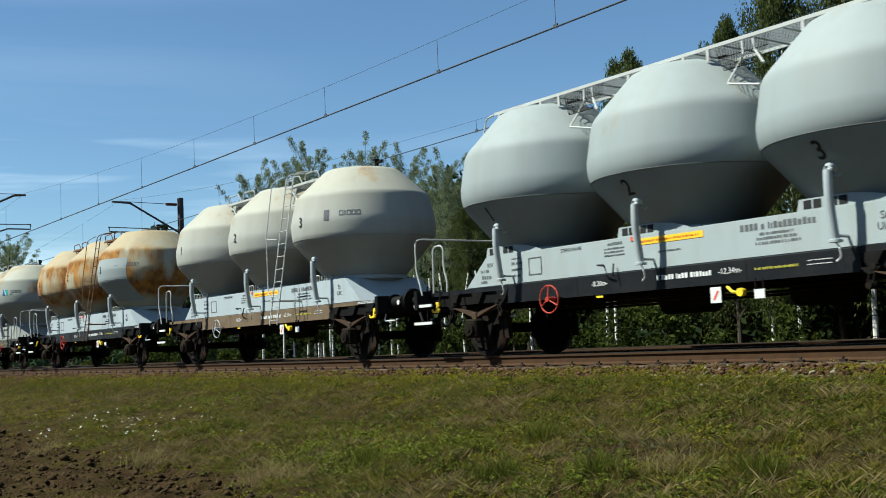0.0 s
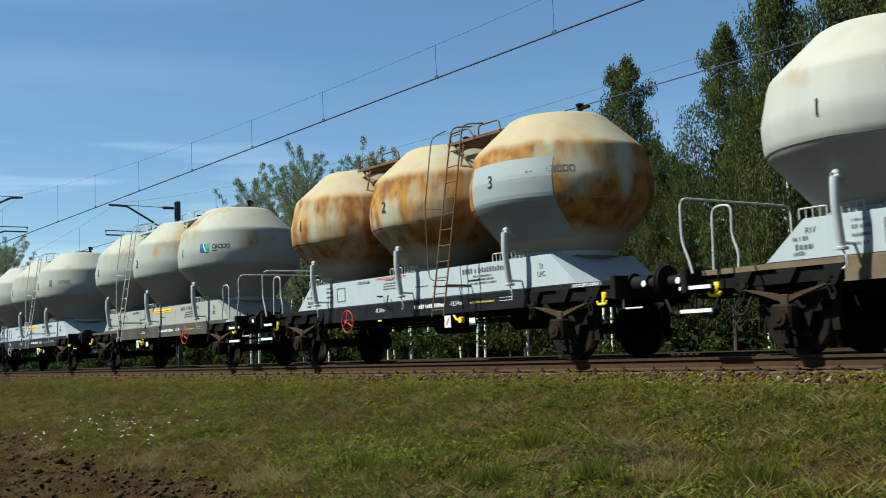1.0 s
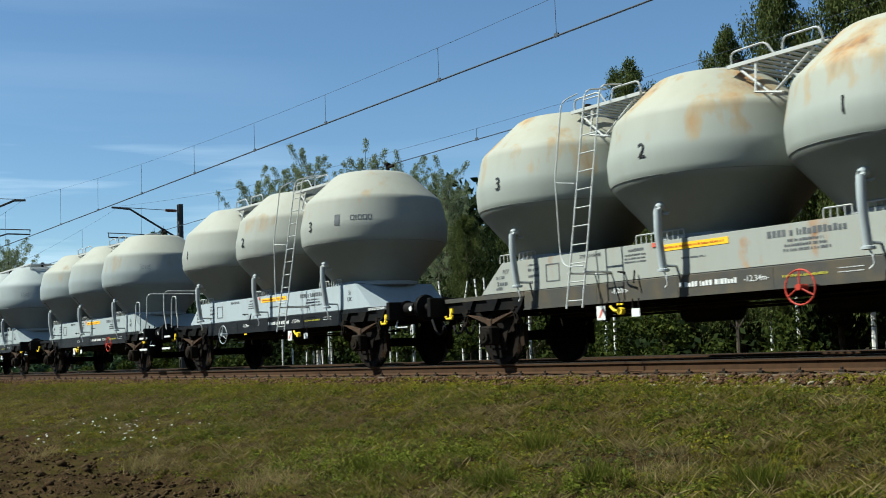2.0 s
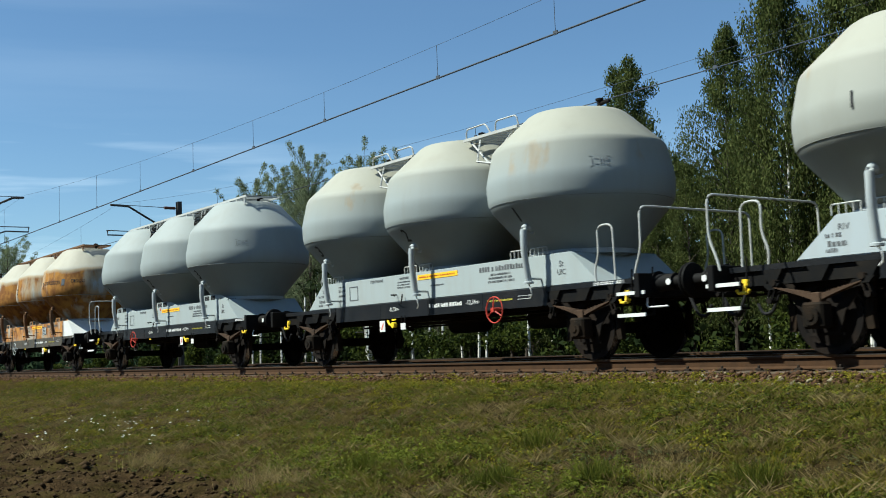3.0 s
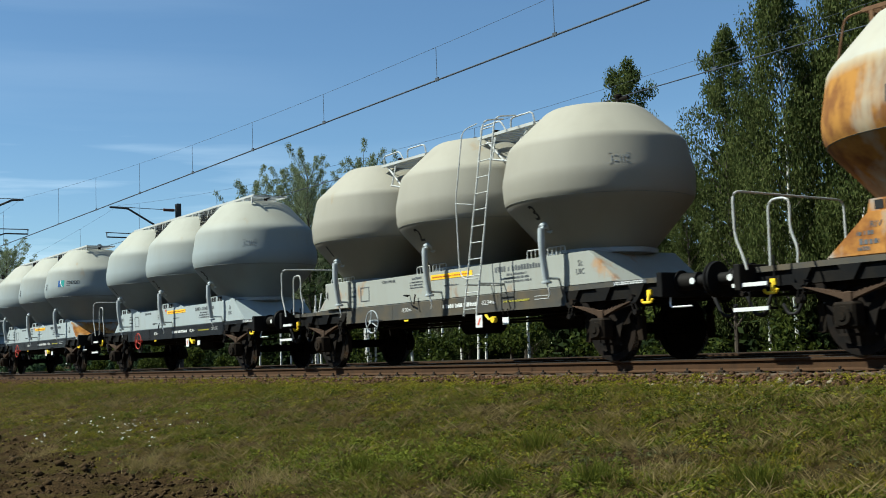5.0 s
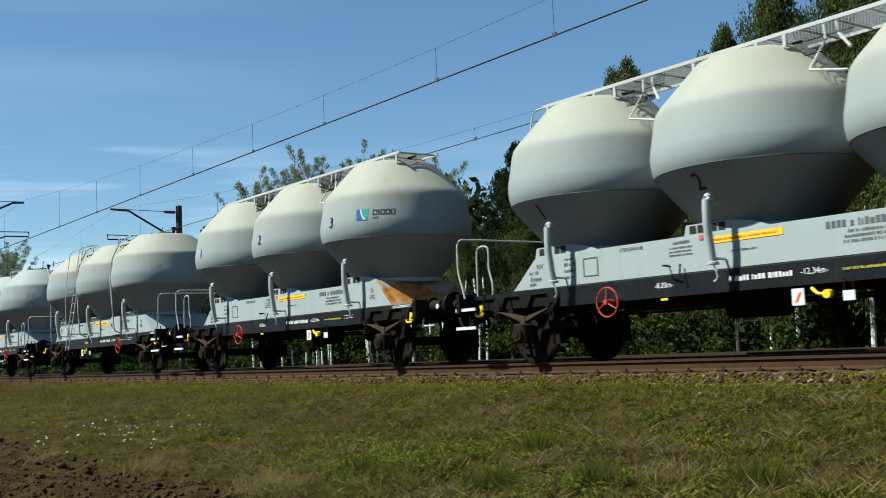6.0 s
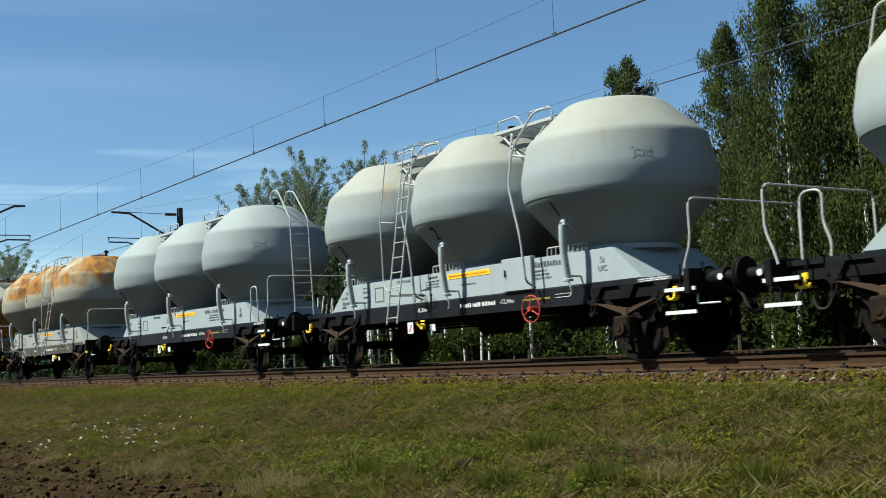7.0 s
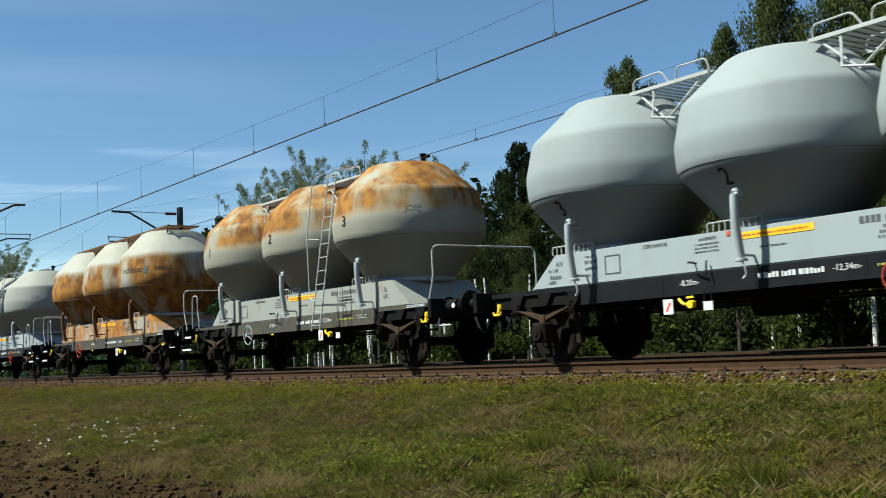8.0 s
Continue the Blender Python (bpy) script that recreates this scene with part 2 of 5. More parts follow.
def put(name, me, parent=None, m=None, label=""):
    ob = new(name, me)
    ob.parent = parent
    if m is not None:
        ob.matrix_basis = m
    if label:
        ob["label"] = label
    return ob


def part(name, bm, mat, parent=None, label="", m=None, smooth=False):
    return put(name, link_mesh(name, bm, mat, smooth), parent, m, label)


def box(bm, x0, x1, y0, y1, z0, z1, bevel=0.0):
    r = bmesh.ops.create_cube(bm, size=1.0, matrix=Matrix.Translation(((x0 + x1) / 2, (y0 + y1) / 2, (z0 + z1) / 2)) @ Matrix.Diagonal((x1 - x0, y1 - y0, z1 - z0, 1)))
    if bevel:
        edges = {e for v in r["verts"] for e in v.link_edges}
        bmesh.ops.bevel(bm, geom=list(edges), offset=bevel, segments=1, affect="EDGES", profile=0.5)
    return bm


def boxes(*rows, bevel=0.0):
    bm = bmesh.new()
    for r in rows:
        box(bm, *r, bevel=bevel)
    return bm


def tube(bm, pts, r, seg=8, cap=True):
    """A round bar along a line of points."""
    pts = [Vector(p) for p in pts]
    rings = []
    for i, p in enumerate(pts):
        d = (pts[min(i + 1, len(pts) - 1)] - pts[max(i - 1, 0)]).normalized()
        up = Vector((0, 0, 1)) if abs(d.z) < 0.9 else Vector((0, 1, 0))
        a = d.cross(up).normalized()
        b = d.cross(a)
        rad = r[i] if isinstance(r, (list, tuple)) else r
        rings.append([bm.verts.new(p + rad * (math.cos(t) * a + math.sin(t) * b)) for t in (2 * math.pi * k / seg for k in range(seg))])
    for A, B in zip(rings, rings[1:]):
        for k in range(seg):
            bm.faces.new((A[k], A[(k + 1) % seg], B[(k + 1) % seg], B[k]))
    if cap:
        bm.faces.new(rings[0][::-1])
        bm.faces.new(rings[-1])
    return bm


def tubes(r, *lines, seg=8):
    bm = bmesh.new()
    for pts in lines:
        tube(bm, pts, r, seg)
    return bm


def rounded(pts, r=0.12, n=4):
    """A polyline with its corners rounded."""
    pts = [Vector(p) for p in pts]
    out = [pts[0]]
    for a, p, c in zip(pts, pts[1:], pts[2:]):
        da, dc = a - p, c - p
        k = min(r, da.length / 2, dc.length / 2)
        s, e = p + da.normalized() * k, p + dc.normalized() * k
        for i in range(n + 1):
            t = i / n
            out.append((1 - t) ** 2 * s + 2 * t * (1 - t) * p + t * t * e)
    out.append(pts[-1])
    return out


def lathe(bm, profile, seg=48, axis="z", centre=(0, 0, 0)):
    """Turns (radius, height) pairs about an axis."""
    rings = []
    cx = Vector(centre)
    for r, h in profile:
        ring = []
        for k in range(seg):
            a = 2 * math.pi * k / seg
            c, s = r * math.cos(a), r * math.sin(a)
            v = {"z": (c, s, h), "y": (s, h, c), "x": (h, c, s)}[axis]
            ring.append(bm.verts.new(cx + Vector(v)))
        rings.append(ring)
    for A, B in zip(rings, rings[1:]):
        for k in range(seg):
            bm.faces.new((A[k], A[(k + 1) % seg], B[(k + 1) % seg], B[k]))
    bm.faces.new(rings[0][::-1])
    bm.faces.new(rings[-1])
    bmesh.ops.recalc_face_normals(bm, faces=bm.faces)
    return bm


def prism(bm, outline, y0, y1):
    """An outline in x and z, drawn out from y0 to y1."""
    A = [bm.verts.new((x, y0, z)) for x, z in outline]
    B = [bm.verts.new((x, y1, z)) for x, z in outline]
    n = len(A)
    bm.faces.new(A)
    bm.faces.new(B[::-1])
    for k in range(n):
        bm.faces.new((A[k], B[k], B[(k + 1) % n], A[(k + 1) % n]))
    bmesh.ops.recalc_face_normals(bm, faces=bm.faces)
    return bm


def raw_mesh(name, verts, faces, mat):
    """A large mesh from arrays; faces all have the same number of corners."""
    me = bpy.data.meshes.new(name)
    nf, k = faces.shape
    me.vertices.add(len(verts))
    me.vertices.foreach_set("co", verts.astype(np.float32).ravel())
    me.loops.add(nf * k)
    me.loops.foreach_set("vertex_index", faces.astype(np.int32).ravel())
    me.polygons.add(nf)
    me.polygons.foreach_set("loop_start", np.arange(0, nf * k, k, dtype=np.int32))
    me.update(calc_edges=True)
    me.validate()
    me.materials.append(mat)
    return me


rng = np.random.default_rng(7)


# ---- ground and track ----
def lattice(i, j, seed):
    n = (i * 374761393 + j * 668265263 + seed * 144269504) & 0xFFFFFFFF
    n = ((n ^ (n >> 13)) * 1274126177) & 0xFFFFFFFF
    return ((n ^ (n >> 16)) & 0xFFFF) / 65535.0


def uneven(x, y, size, seed, octaves=3):
    """Smooth random relief from 0 to 1, with lumps of that size and smaller ones on them."""
    total, weight, amount = 0.0, 0.0, 1.0
    for k in range(octaves):
        u, v = np.asarray(x, float) / size + 17.3 * k, np.asarray(y, float) / size - 9.1 * k
        i, j = np.floor(u).astype(np.int64), np.floor(v).astype(np.int64)
        a, b = u - i, v - j
        a, b = a * a * (3 - 2 * a), b * b * (3 - 2 * b)
        s = seed + 31 * k
        n = (lattice(i, j, s) * (1 - a) + lattice(i + 1, j, s) * a) * (1 - b) + (lattice(i, j + 1, s) * (1 - a) + lattice(i + 1, j + 1, s) * a) * b
        total, weight, amount, size = total + n * amount, weight + amount, amount * 0.55, size * 0.47
    return total / weight


def tilled(x, y):
    """1 on the bare turned soil, 0 on the meadow."""
    line = np.interp(x, [-40, -23, -17.5, -10.6, -9.2, -8.0, -6.5], [-5.0, -5.75, -6.35, -6.62, -6.9, -7.8, -9.5])
    return 1 / (1 + np.exp(np.clip(7 * (y - line + 0.9 * (uneven(x, y, 0.7, 3) - 0.5)), -60, 60)))


def ground_z(x, y):
    """The meadow falls away from the ballast towards the camera; behind the line it is level."""
    x, y = np.asarray(x, float), np.asarray(y, float)
    z = np.interp(y, [-60, -12, -7, -4, -2.4, -1.9, 7.2, 8.5, 60], [-1.35, -1.32, -1.12, -0.68, -0.36, -0.30, -0.30, -0.42, -0.5])
    near = np.clip((-2.0 - y) / 1.5, 0, 1)
    bump = 0.16 * (uneven(x, y, 1.1, 11) - 0.5) + 0.07 * (uneven(x, y, 0.30, 12) - 0.5)
    furrow = 0.26 * (uneven(x, y, 0.36, 13, 4) - 0.5) * tilled(x, y)
    return z + (bump + furrow) * near


def surface_z(x, y):
    """The meadow or the ballast shoulder, whichever is higher."""
    return np.maximum(ground_z(x, y), np.interp(y, [-2.6, -2.1, -1.30, -0.75, 3], [-3.0, -0.36, -0.275, -0.215, -0.215]))


def axis_steps(lo, hi, fine, coarse, far):
    a = np.arange(lo, hi, fine)
    left, right, d = [], [], coarse
    p = lo
    while p > -far:
        p -= d
        left.append(p)
        d *= 1.5
    p, d = hi, coarse
    while p < far:
        right.append(p)
        p += d
        d *= 1.5
    return np.array(left[::-1] + list(a) + right)


def build_ground():
    xs, ys = axis_steps(-34, 0, 0.09, 0.2, 2500), axis_steps(-10.5, -1.5, 0.08, 0.2, 2500)
    X, Y = np.meshgrid(xs, ys, indexing="ij")
    Z = ground_z(X, Y)
    rough = ((X > -48) & (X < 2) & (Y > -11) & (Y < -2.0)) * rng.normal(0, 0.004, X.shape)
    v = np.stack([X, Y, Z + rough], -1).reshape(-1, 3)
    nx, ny = X.shape
    i = (np.arange(nx - 1)[:, None] * ny + np.arange(ny - 1)[None, :]).ravel()
    f = np.stack([i, i + ny, i + ny + 1, i + 1], 1)
    me = raw_mesh("ground", v, f, soil_mat)
    me.polygons.foreach_set("use_smooth", np.ones(len(f), bool))
    tagged(new("ground", me), "dry brown meadow soil sloping from the railway", "ground", kind="structure")


build_ground()


def stones(name, n, xr, place, size, mat, label, flat=0.7):
    """Broken stones, joined: each a warped octahedron."""
    x = rng.uniform(*xr, n)
    y, z = place(x)
    s = rng.uniform(*size, n)
    o = np.array([(1, 0, 0), (-1, 0, 0), (0, 1, 0), (0, -1, 0), (0, 0, 1), (0, 0, -1)], float)
    v = o[None] * s[:, None, None] * rng.uniform(0.6, 1.25, (n, 6, 1)) + rng.normal(0, 0.18, (n, 6, 3)) * s[:, None, None]
    a = rng.uniform(0, 6.28, n)
    R = np.zeros((n, 3, 3))
    R[:, 0, 0], R[:, 0, 1], R[:, 1, 0], R[:, 1, 1], R[:, 2, 2] = np.cos(a), -np.sin(a), np.sin(a), np.cos(a), 1
    v = np.einsum("nij,nkj->nki", R, v)
    v[:, :, 2] *= flat
    v += np.stack([x, y, z], -1)[:, None]
    t = np.array([(0, 2, 4), (2, 1, 4), (1, 3, 4), (3, 0, 4), (2, 0, 5), (1, 2, 5), (3, 1, 5), (0, 3, 5)])
    f = (t[None] + 6 * np.arange(n)[:, None, None]).reshape(-1, 3)
    return tagged(new(name, raw_mesh(name, v.reshape(-1, 3), f, mat)), label, name.replace("_", " "), kind="stuff")


def build_track(name, yc, near):
    """Two rails on concrete sleepers, with clips, in a bed of ballast."""
    root = tagged(new(name), "railway track with rusty brown rails on sleepers", "railway track", kind="structure")
    prof = [(-0.07, -0.172), (0.07, -0.172), (0.07, -0.160), (0.012, -0.135), (0.010, -0.045), (0.035, -0.036), (0.036, -0.010), (-0.036, -0.010), (-0.035, -0.036), (-0.010, -0.045), (-0.012, -0.135), (-0.07, -0.160)]
    for side in (-0.75, 0.75):
        bm = bmesh.new()
        A = [bm.verts.new((-900, yc + side + a, b)) for a, b in prof]
        B = [bm.verts.new((300, yc + side + a, b)) for a, b in prof]
        for k in range(len(A)):
            bm.faces.new((A[k], A[(k + 1) % len(A)], B[(k + 1) % len(A)], B[k]))
        bmesh.ops.recalc_face_normals(bm, faces=bm.faces)
        rail = part("rail", bm, rail_side, root, "rusty brown steel rail")
        part("running_surface", boxes((-900, 300, yc + side - 0.033, yc + side + 0.033, -0.010, 0.0)), rail_head, rail, "polished rail head")
    bm = bmesh.new()
    prism(bm, [(-2.05, -0.40), (-1.50, -0.215), (1.55, -0.215), (2.6, -0.50)], -900, 300)
    bed = part("ballast_bed", bm, ballast_mat, root, "brown ballast shoulder")
    bed.matrix_basis = Matrix(((0, 1, 0, 0), (1, 0, 0, yc), (0, 0, 1, 0), (0, 0, 0, 1)))
    if near:
        me = link_mesh("sleeper", boxes((-0.13, 0.13, -1.28, 1.28, -0.36, -0.185), bevel=0.02), concrete)
        clip = link_mesh("rail_clip", boxes((-0.045, 0.045, -0.125, -0.075, -0.185, -0.150), (-0.045, 0.045, 0.075, 0.125, -0.185, -0.150), (-0.018, 0.018, -0.115, -0.09, -0.15, -0.115), (-0.018, 0.018, 0.09, 0.115, -0.15, -0.115), bevel=0.006), clip_steel)
        for k in range(100):
            s = put("sleeper", me, root, pose(-62 + 0.6 * k, yc, 0))
            for side in (-0.75, 0.75):
                put("rail_clip", clip, s, pose(0, side, 0))
    else:
        bm = bmesh.new()
        for k in range(160):
            box(bm, -90.13 + 0.6 * k, -89.87 + 0.6 * k, yc - 1.28, yc + 1.28, -0.36, -0.185)
        tagged(part("sleepers", bm, concrete, root), kind="stuff")
    return root


build_track("railway_track_near", 0.75, True)
build_track("railway_track_far", 4.75, False)


def shoulder(x):
    y = rng.uniform(-2.0, -0.12, len(x))
    return y, np.interp(y, [-2.1, -1.30, -0.75, 3], [-0.36, -0.275, -0.215, -0.215]) + rng.normal(0, 0.012, len(x))


stones("ballast_stones", 22000, (-62, -3), shoulder, (0.016, 0.050), ballast_mat, "loose brown rust-stained ballast stones")
stones("ballast_between_rails", 3500, (-62, -3), lambda x: (rng.uniform(0.1, 1.4, len(x)), np.full(len(x), -0.205)), (0.025, 0.05), ballast_mat, "brown ballast stones between the rails")


def toe(x):
    y = rng.normal(-1.4, 0.40, len(x))
    return y, surface_z(x, y) + 0.02


pale_stone = stone("pale_stone", (0.12, 0.10, 0.06), (0.27, 0.23, 0.15))
stones("pale_stones", 90, (-9.8, -4.5), toe, (0.015, 0.055), pale_stone, "scattered pale stones at the foot of the ballast")
stones("pale_pebbles", 120, (-30, -4.5), toe, (0.012, 0.030), pale_stone, "small pale stones along the ballast edge")


# ---- overhead line ----
def build_wires():
    def sag(x, low, k, mid):
        d = (x - mid + 28) % 56 - 28
        return low + k * d * d
    xs = np.arange(-242, 66.1, 2.0)
    for yc, contact, low, k, thick, zigzag in ((0.70, 5.50, 6.15, 0.00125, 0.017, 0.2), (4.75, 5.40, 5.66, 0.0017, 0.012, 0.0)):
        def across(x):
            """The wire runs in a zigzag from mast to mast."""
            return yc + zigzag * (abs(((x + 46.2) / 56) % 2 - 1) - 0.5)
        root = tagged(new("overhead_line"), "thin dark overhead contact line above the track", "overhead line", "overhead lines")
        part("contact_wire", tubes(thick, [(x, across(x), contact) for x in xs], seg=6), copper, root)
        part("messenger_wire", tubes(0.004, [(x, across(x), sag(x, low, k, -18)) for x in xs], seg=5), copper, root)
        for x in [-8.9, -5.0, -1.0, -13.6, -17.04, -21.47, -25.1, -28.9, -33.0, -37.1, -41.3, -49.0, -53.2, -57.0] if yc < 1 else [-13.6 + 7.5 * i for i in range(-6, 3)]:
            y = across(x)
            part("dropper", tubes(0.0055, [(x, y, contact), (x, y, sag(x, low, k, -18))], seg=5), copper, root)
            part("clamp", boxes((x - 0.05, x + 0.05, y - 0.012, y + 0.012, contact - 0.02, contact + 0.05)), copper, root)


build_wires()


def mast(x, y, reach, top, height, bend):
    """A steel lattice-channel mast with its bracket arm; reach: the way from the mast to the wire."""
    root = tagged(new("catenary_mast"), "dark steel catenary mast with a bracket arm", "catenary mast", "catenary masts")
    root.matrix_basis = pose(x, y, -0.45)
    z0 = 0.45
    part("pole", boxes((-0.11, -0.075, -0.10, 0.10, 0, height + z0), (0.075, 0.11, -0.10, 0.10, 0, height + z0), *[(-0.075, 0.075, -0.09, -0.08, 0.3 + 0.5 * i, 0.42 + 0.5 * i) for i in range(int(height * 2))]), mast_steel, root)
    part("footing", boxes((-0.35, 0.35, -0.35, 0.35, -0.3, 0.12), bevel=0.03), concrete, root)
    e = reach
    part("top_stay", tubes(0.014, [(0, 0, top + z0), (0, e * 1.0, top + 0.05 + z0)]), mast_steel, root)
    part("strut", tubes(0.045, [(0, 0, 5.65 + z0), (0, e * bend, top - 0.02 + z0), (0, e * 1.0, top + 0.02 + z0)]), mast_steel, root)
    part("insulator", tubes(0.065, [(0, e * 0.06, top + z0), (0, e * 0.22, top + z0)]), insulator, root)
    part("registration_tube", tubes(0.020, [(0, 0, 5.82 + z0), (0, e * 1.06, 5.86 + z0)]), mast_steel, root)
    part("steady_arm", tubes(0.030, [(0.05, e * 1.05, 5.86 + z0), (0.05, e * 1.05, 5.66 + z0), (0.05, e * 0.78, 5.66 + z0), (0.05, e * 0.66, 5.52 + z0)]), mast_steel, root)
    return root


mast(-46.2, -2.45, 3.3, 7.05, 7.8, 0.86)
mast(-46.4, 7.6, -3.1, 6.95, 7.25, 0.74)


# ---- trees, bushes, grass ----
def tree_meshes(seed, height, width, base, leaf_mat, bark_mat, count, size, droop=0.0, trunk=0.11, shape="oval", open_=0.0):
    """Trunk with limbs, and a crown of leaf sprays on the limb ends."""
    r = np.random.default_rng(seed)
    bm = bmesh.new()
    bend = r.normal(0, 0.03, (7, 2)).cumsum(0) * height * 0.12
    zs = np.linspace(0, height * 0.97, 7)
    stem = [(bend[i, 0], bend[i, 1], zs[i]) for i in range(7)]
    tube(bm, stem, [trunk * (1 - 0.92 * i / 6) + 0.006 for i in range(7)], 8)
    stem_faces = len(bm.faces)
    centres, spreads = [], []
    n = 64
    for i in range(n):
        t = base + (0.97 - base) * (i + r.uniform(0, 1)) / n
        u = (t - base) / (1 - base)
        if shape == "feather":
            reach = width * (0.35 + 0.75 * math.sin(math.pi * min(1, u * 0.62 + 0.32))) * 0.72
        elif shape == "oval":
            reach = width * (0.25 + 1.25 * math.sin(math.pi * min(1, u * 0.72 + 0.27))) * 0.62
        elif shape == "cone":
            reach = width * (1.05 - u)
        else:
            reach = width * (0.55 + 0.45 * math.sin(3 * u + seed))
        reach *= r.uniform(0.45, 1.15)
        ang = i * 2.4 + r.uniform(-0.5, 0.5)
        k = t * 6
        j = min(int(k), 5)
        p = Vector(stem[j]).lerp(Vector(stem[j + 1]), k - j)
        lift = {"oval": 0.55, "cone": -0.12, "feather": 1.25}[shape] * reach
        q = p + Vector((math.cos(ang) * reach, math.sin(ang) * reach, lift))
        tube(bm, [p, p.lerp(q, 0.55) + Vector((0, 0, 0.06 * reach)), q], [trunk * 0.3 * (1 - 0.6 * u) + 0.006, 0.012, 0.005], 5)
        for f in (0.45, 0.75, 1.0) if shape != "feather" else (0.3, 0.5, 0.68, 0.84, 0.97, 1.08):
            if r.uniform() < open_:
                continue
            centres.append(p.lerp(q, f))
            spreads.append(0.13 + 0.145 * reach * (1.1 - 0.45 * f) if shape != "feather" else 0.10 + 0.13 * (1.15 - f))
    centres = np.array([tuple(c) for c in centres])
    pick = r.integers(0, len(centres), count)
    v, f = spray(r, centres[pick], np.array(spreads)[pick], size, droop)
    wood = link_mesh("trunk", bm, bark_mat, True)
    wood.materials.append(bark)
    wood.polygons.foreach_set("material_index", [int(i >= stem_faces) for i in range(len(wood.polygons))])
    return wood, raw_mesh("crown", v, f, leaf_mat)


def spray(r, c, s, size, droop):
    n = len(c)
    d = r.normal(0, 1, (n, 3))
    d *= (r.uniform(0, 1, n) ** 0.5 * 1.75 / np.linalg.norm(d, axis=1))[:, None]
    p = c + d * np.stack([s, s, s * 0.8], 1)
    if droop:
        p[:, 2] -= np.abs(r.normal(0, droop, n))
    a = r.normal(0, 1, (n, 3))
    if droop:
        a[:, 2] *= 1.8
    a /= np.linalg.norm(a, axis=1, keepdims=True)
    b = np.cross(a, r.normal(0, 1, (n, 3)))
    b /= np.linalg.norm(b, axis=1, keepdims=True)
    w = r.uniform(*size, n)[:, None]
    v = np.stack([p - a * w, p + b * w * 0.5 - a * w * 0.1, p + a * w, p - b * w * 0.5 + a * w * 0.15], 1)
    return v.reshape(-1, 3), np.arange(4 * n).reshape(n, 4)


KINDS = {
    "birch": [tree_meshes(s, 10, 2.3, 0.14, leaf_birch, birch_mat, 36000, (0.036, 0.074), 0.30, 0.10, "oval") for s in (1, 2, 3)],
    "poplar": [tree_meshes(s, 10, 3.0, 0.10, leaf_pale, bark, 32000, (0.022, 0.055), 0.05, 0.08, "feather", 0.10) for s in (4, 5)],
    "aspen": [tree_meshes(s, 10, 2.5, 0.08, leaf_birch, bark, 34000, (0.032, 0.066), 0.08, 0.11, "oval") for s in (11, 12)],
    "alder": [tree_meshes(s, 10, 2.3, 0.10, leaf_dark_shaded, bark, 17000, (0.055, 0.11), 0.1, 0.13, "oval") for s in (6, 7)],
    "spruce": [tree_meshes(s, 10, 1.8, 0.05, needle, bark, 3000, (0.08, 0.17), 0.06, 0.12, "cone") for s in (8, 9)],
}
LABELS = {"aspen": "dense rounded green tree behind the railway", "birch": "tall birch with drooping green leaves and pale trunk", "poplar": "slender grey-green tree with open feathery crown", "alder": "dense dark green broadleaf tree", "spruce": "dark green spruce with a pointed top"}


def plant(kind, x, y, height, wide=1.0, i=0):
    trunk, crown = KINDS[kind][i % len(KINDS[kind])]
    root = tagged(new(kind + "_tree"), LABELS[kind], "tree", "trees behind the railway")
    s = height / 10
    root.matrix_basis = Matrix.Translation((x, y, -0.5)) @ Matrix.Rotation(1.7 * i, 4, "Z") @ Matrix.Diagonal((s * wide, s * wide, s, 1))
    put("trunk", trunk, root)
    put("crown", crown, root)


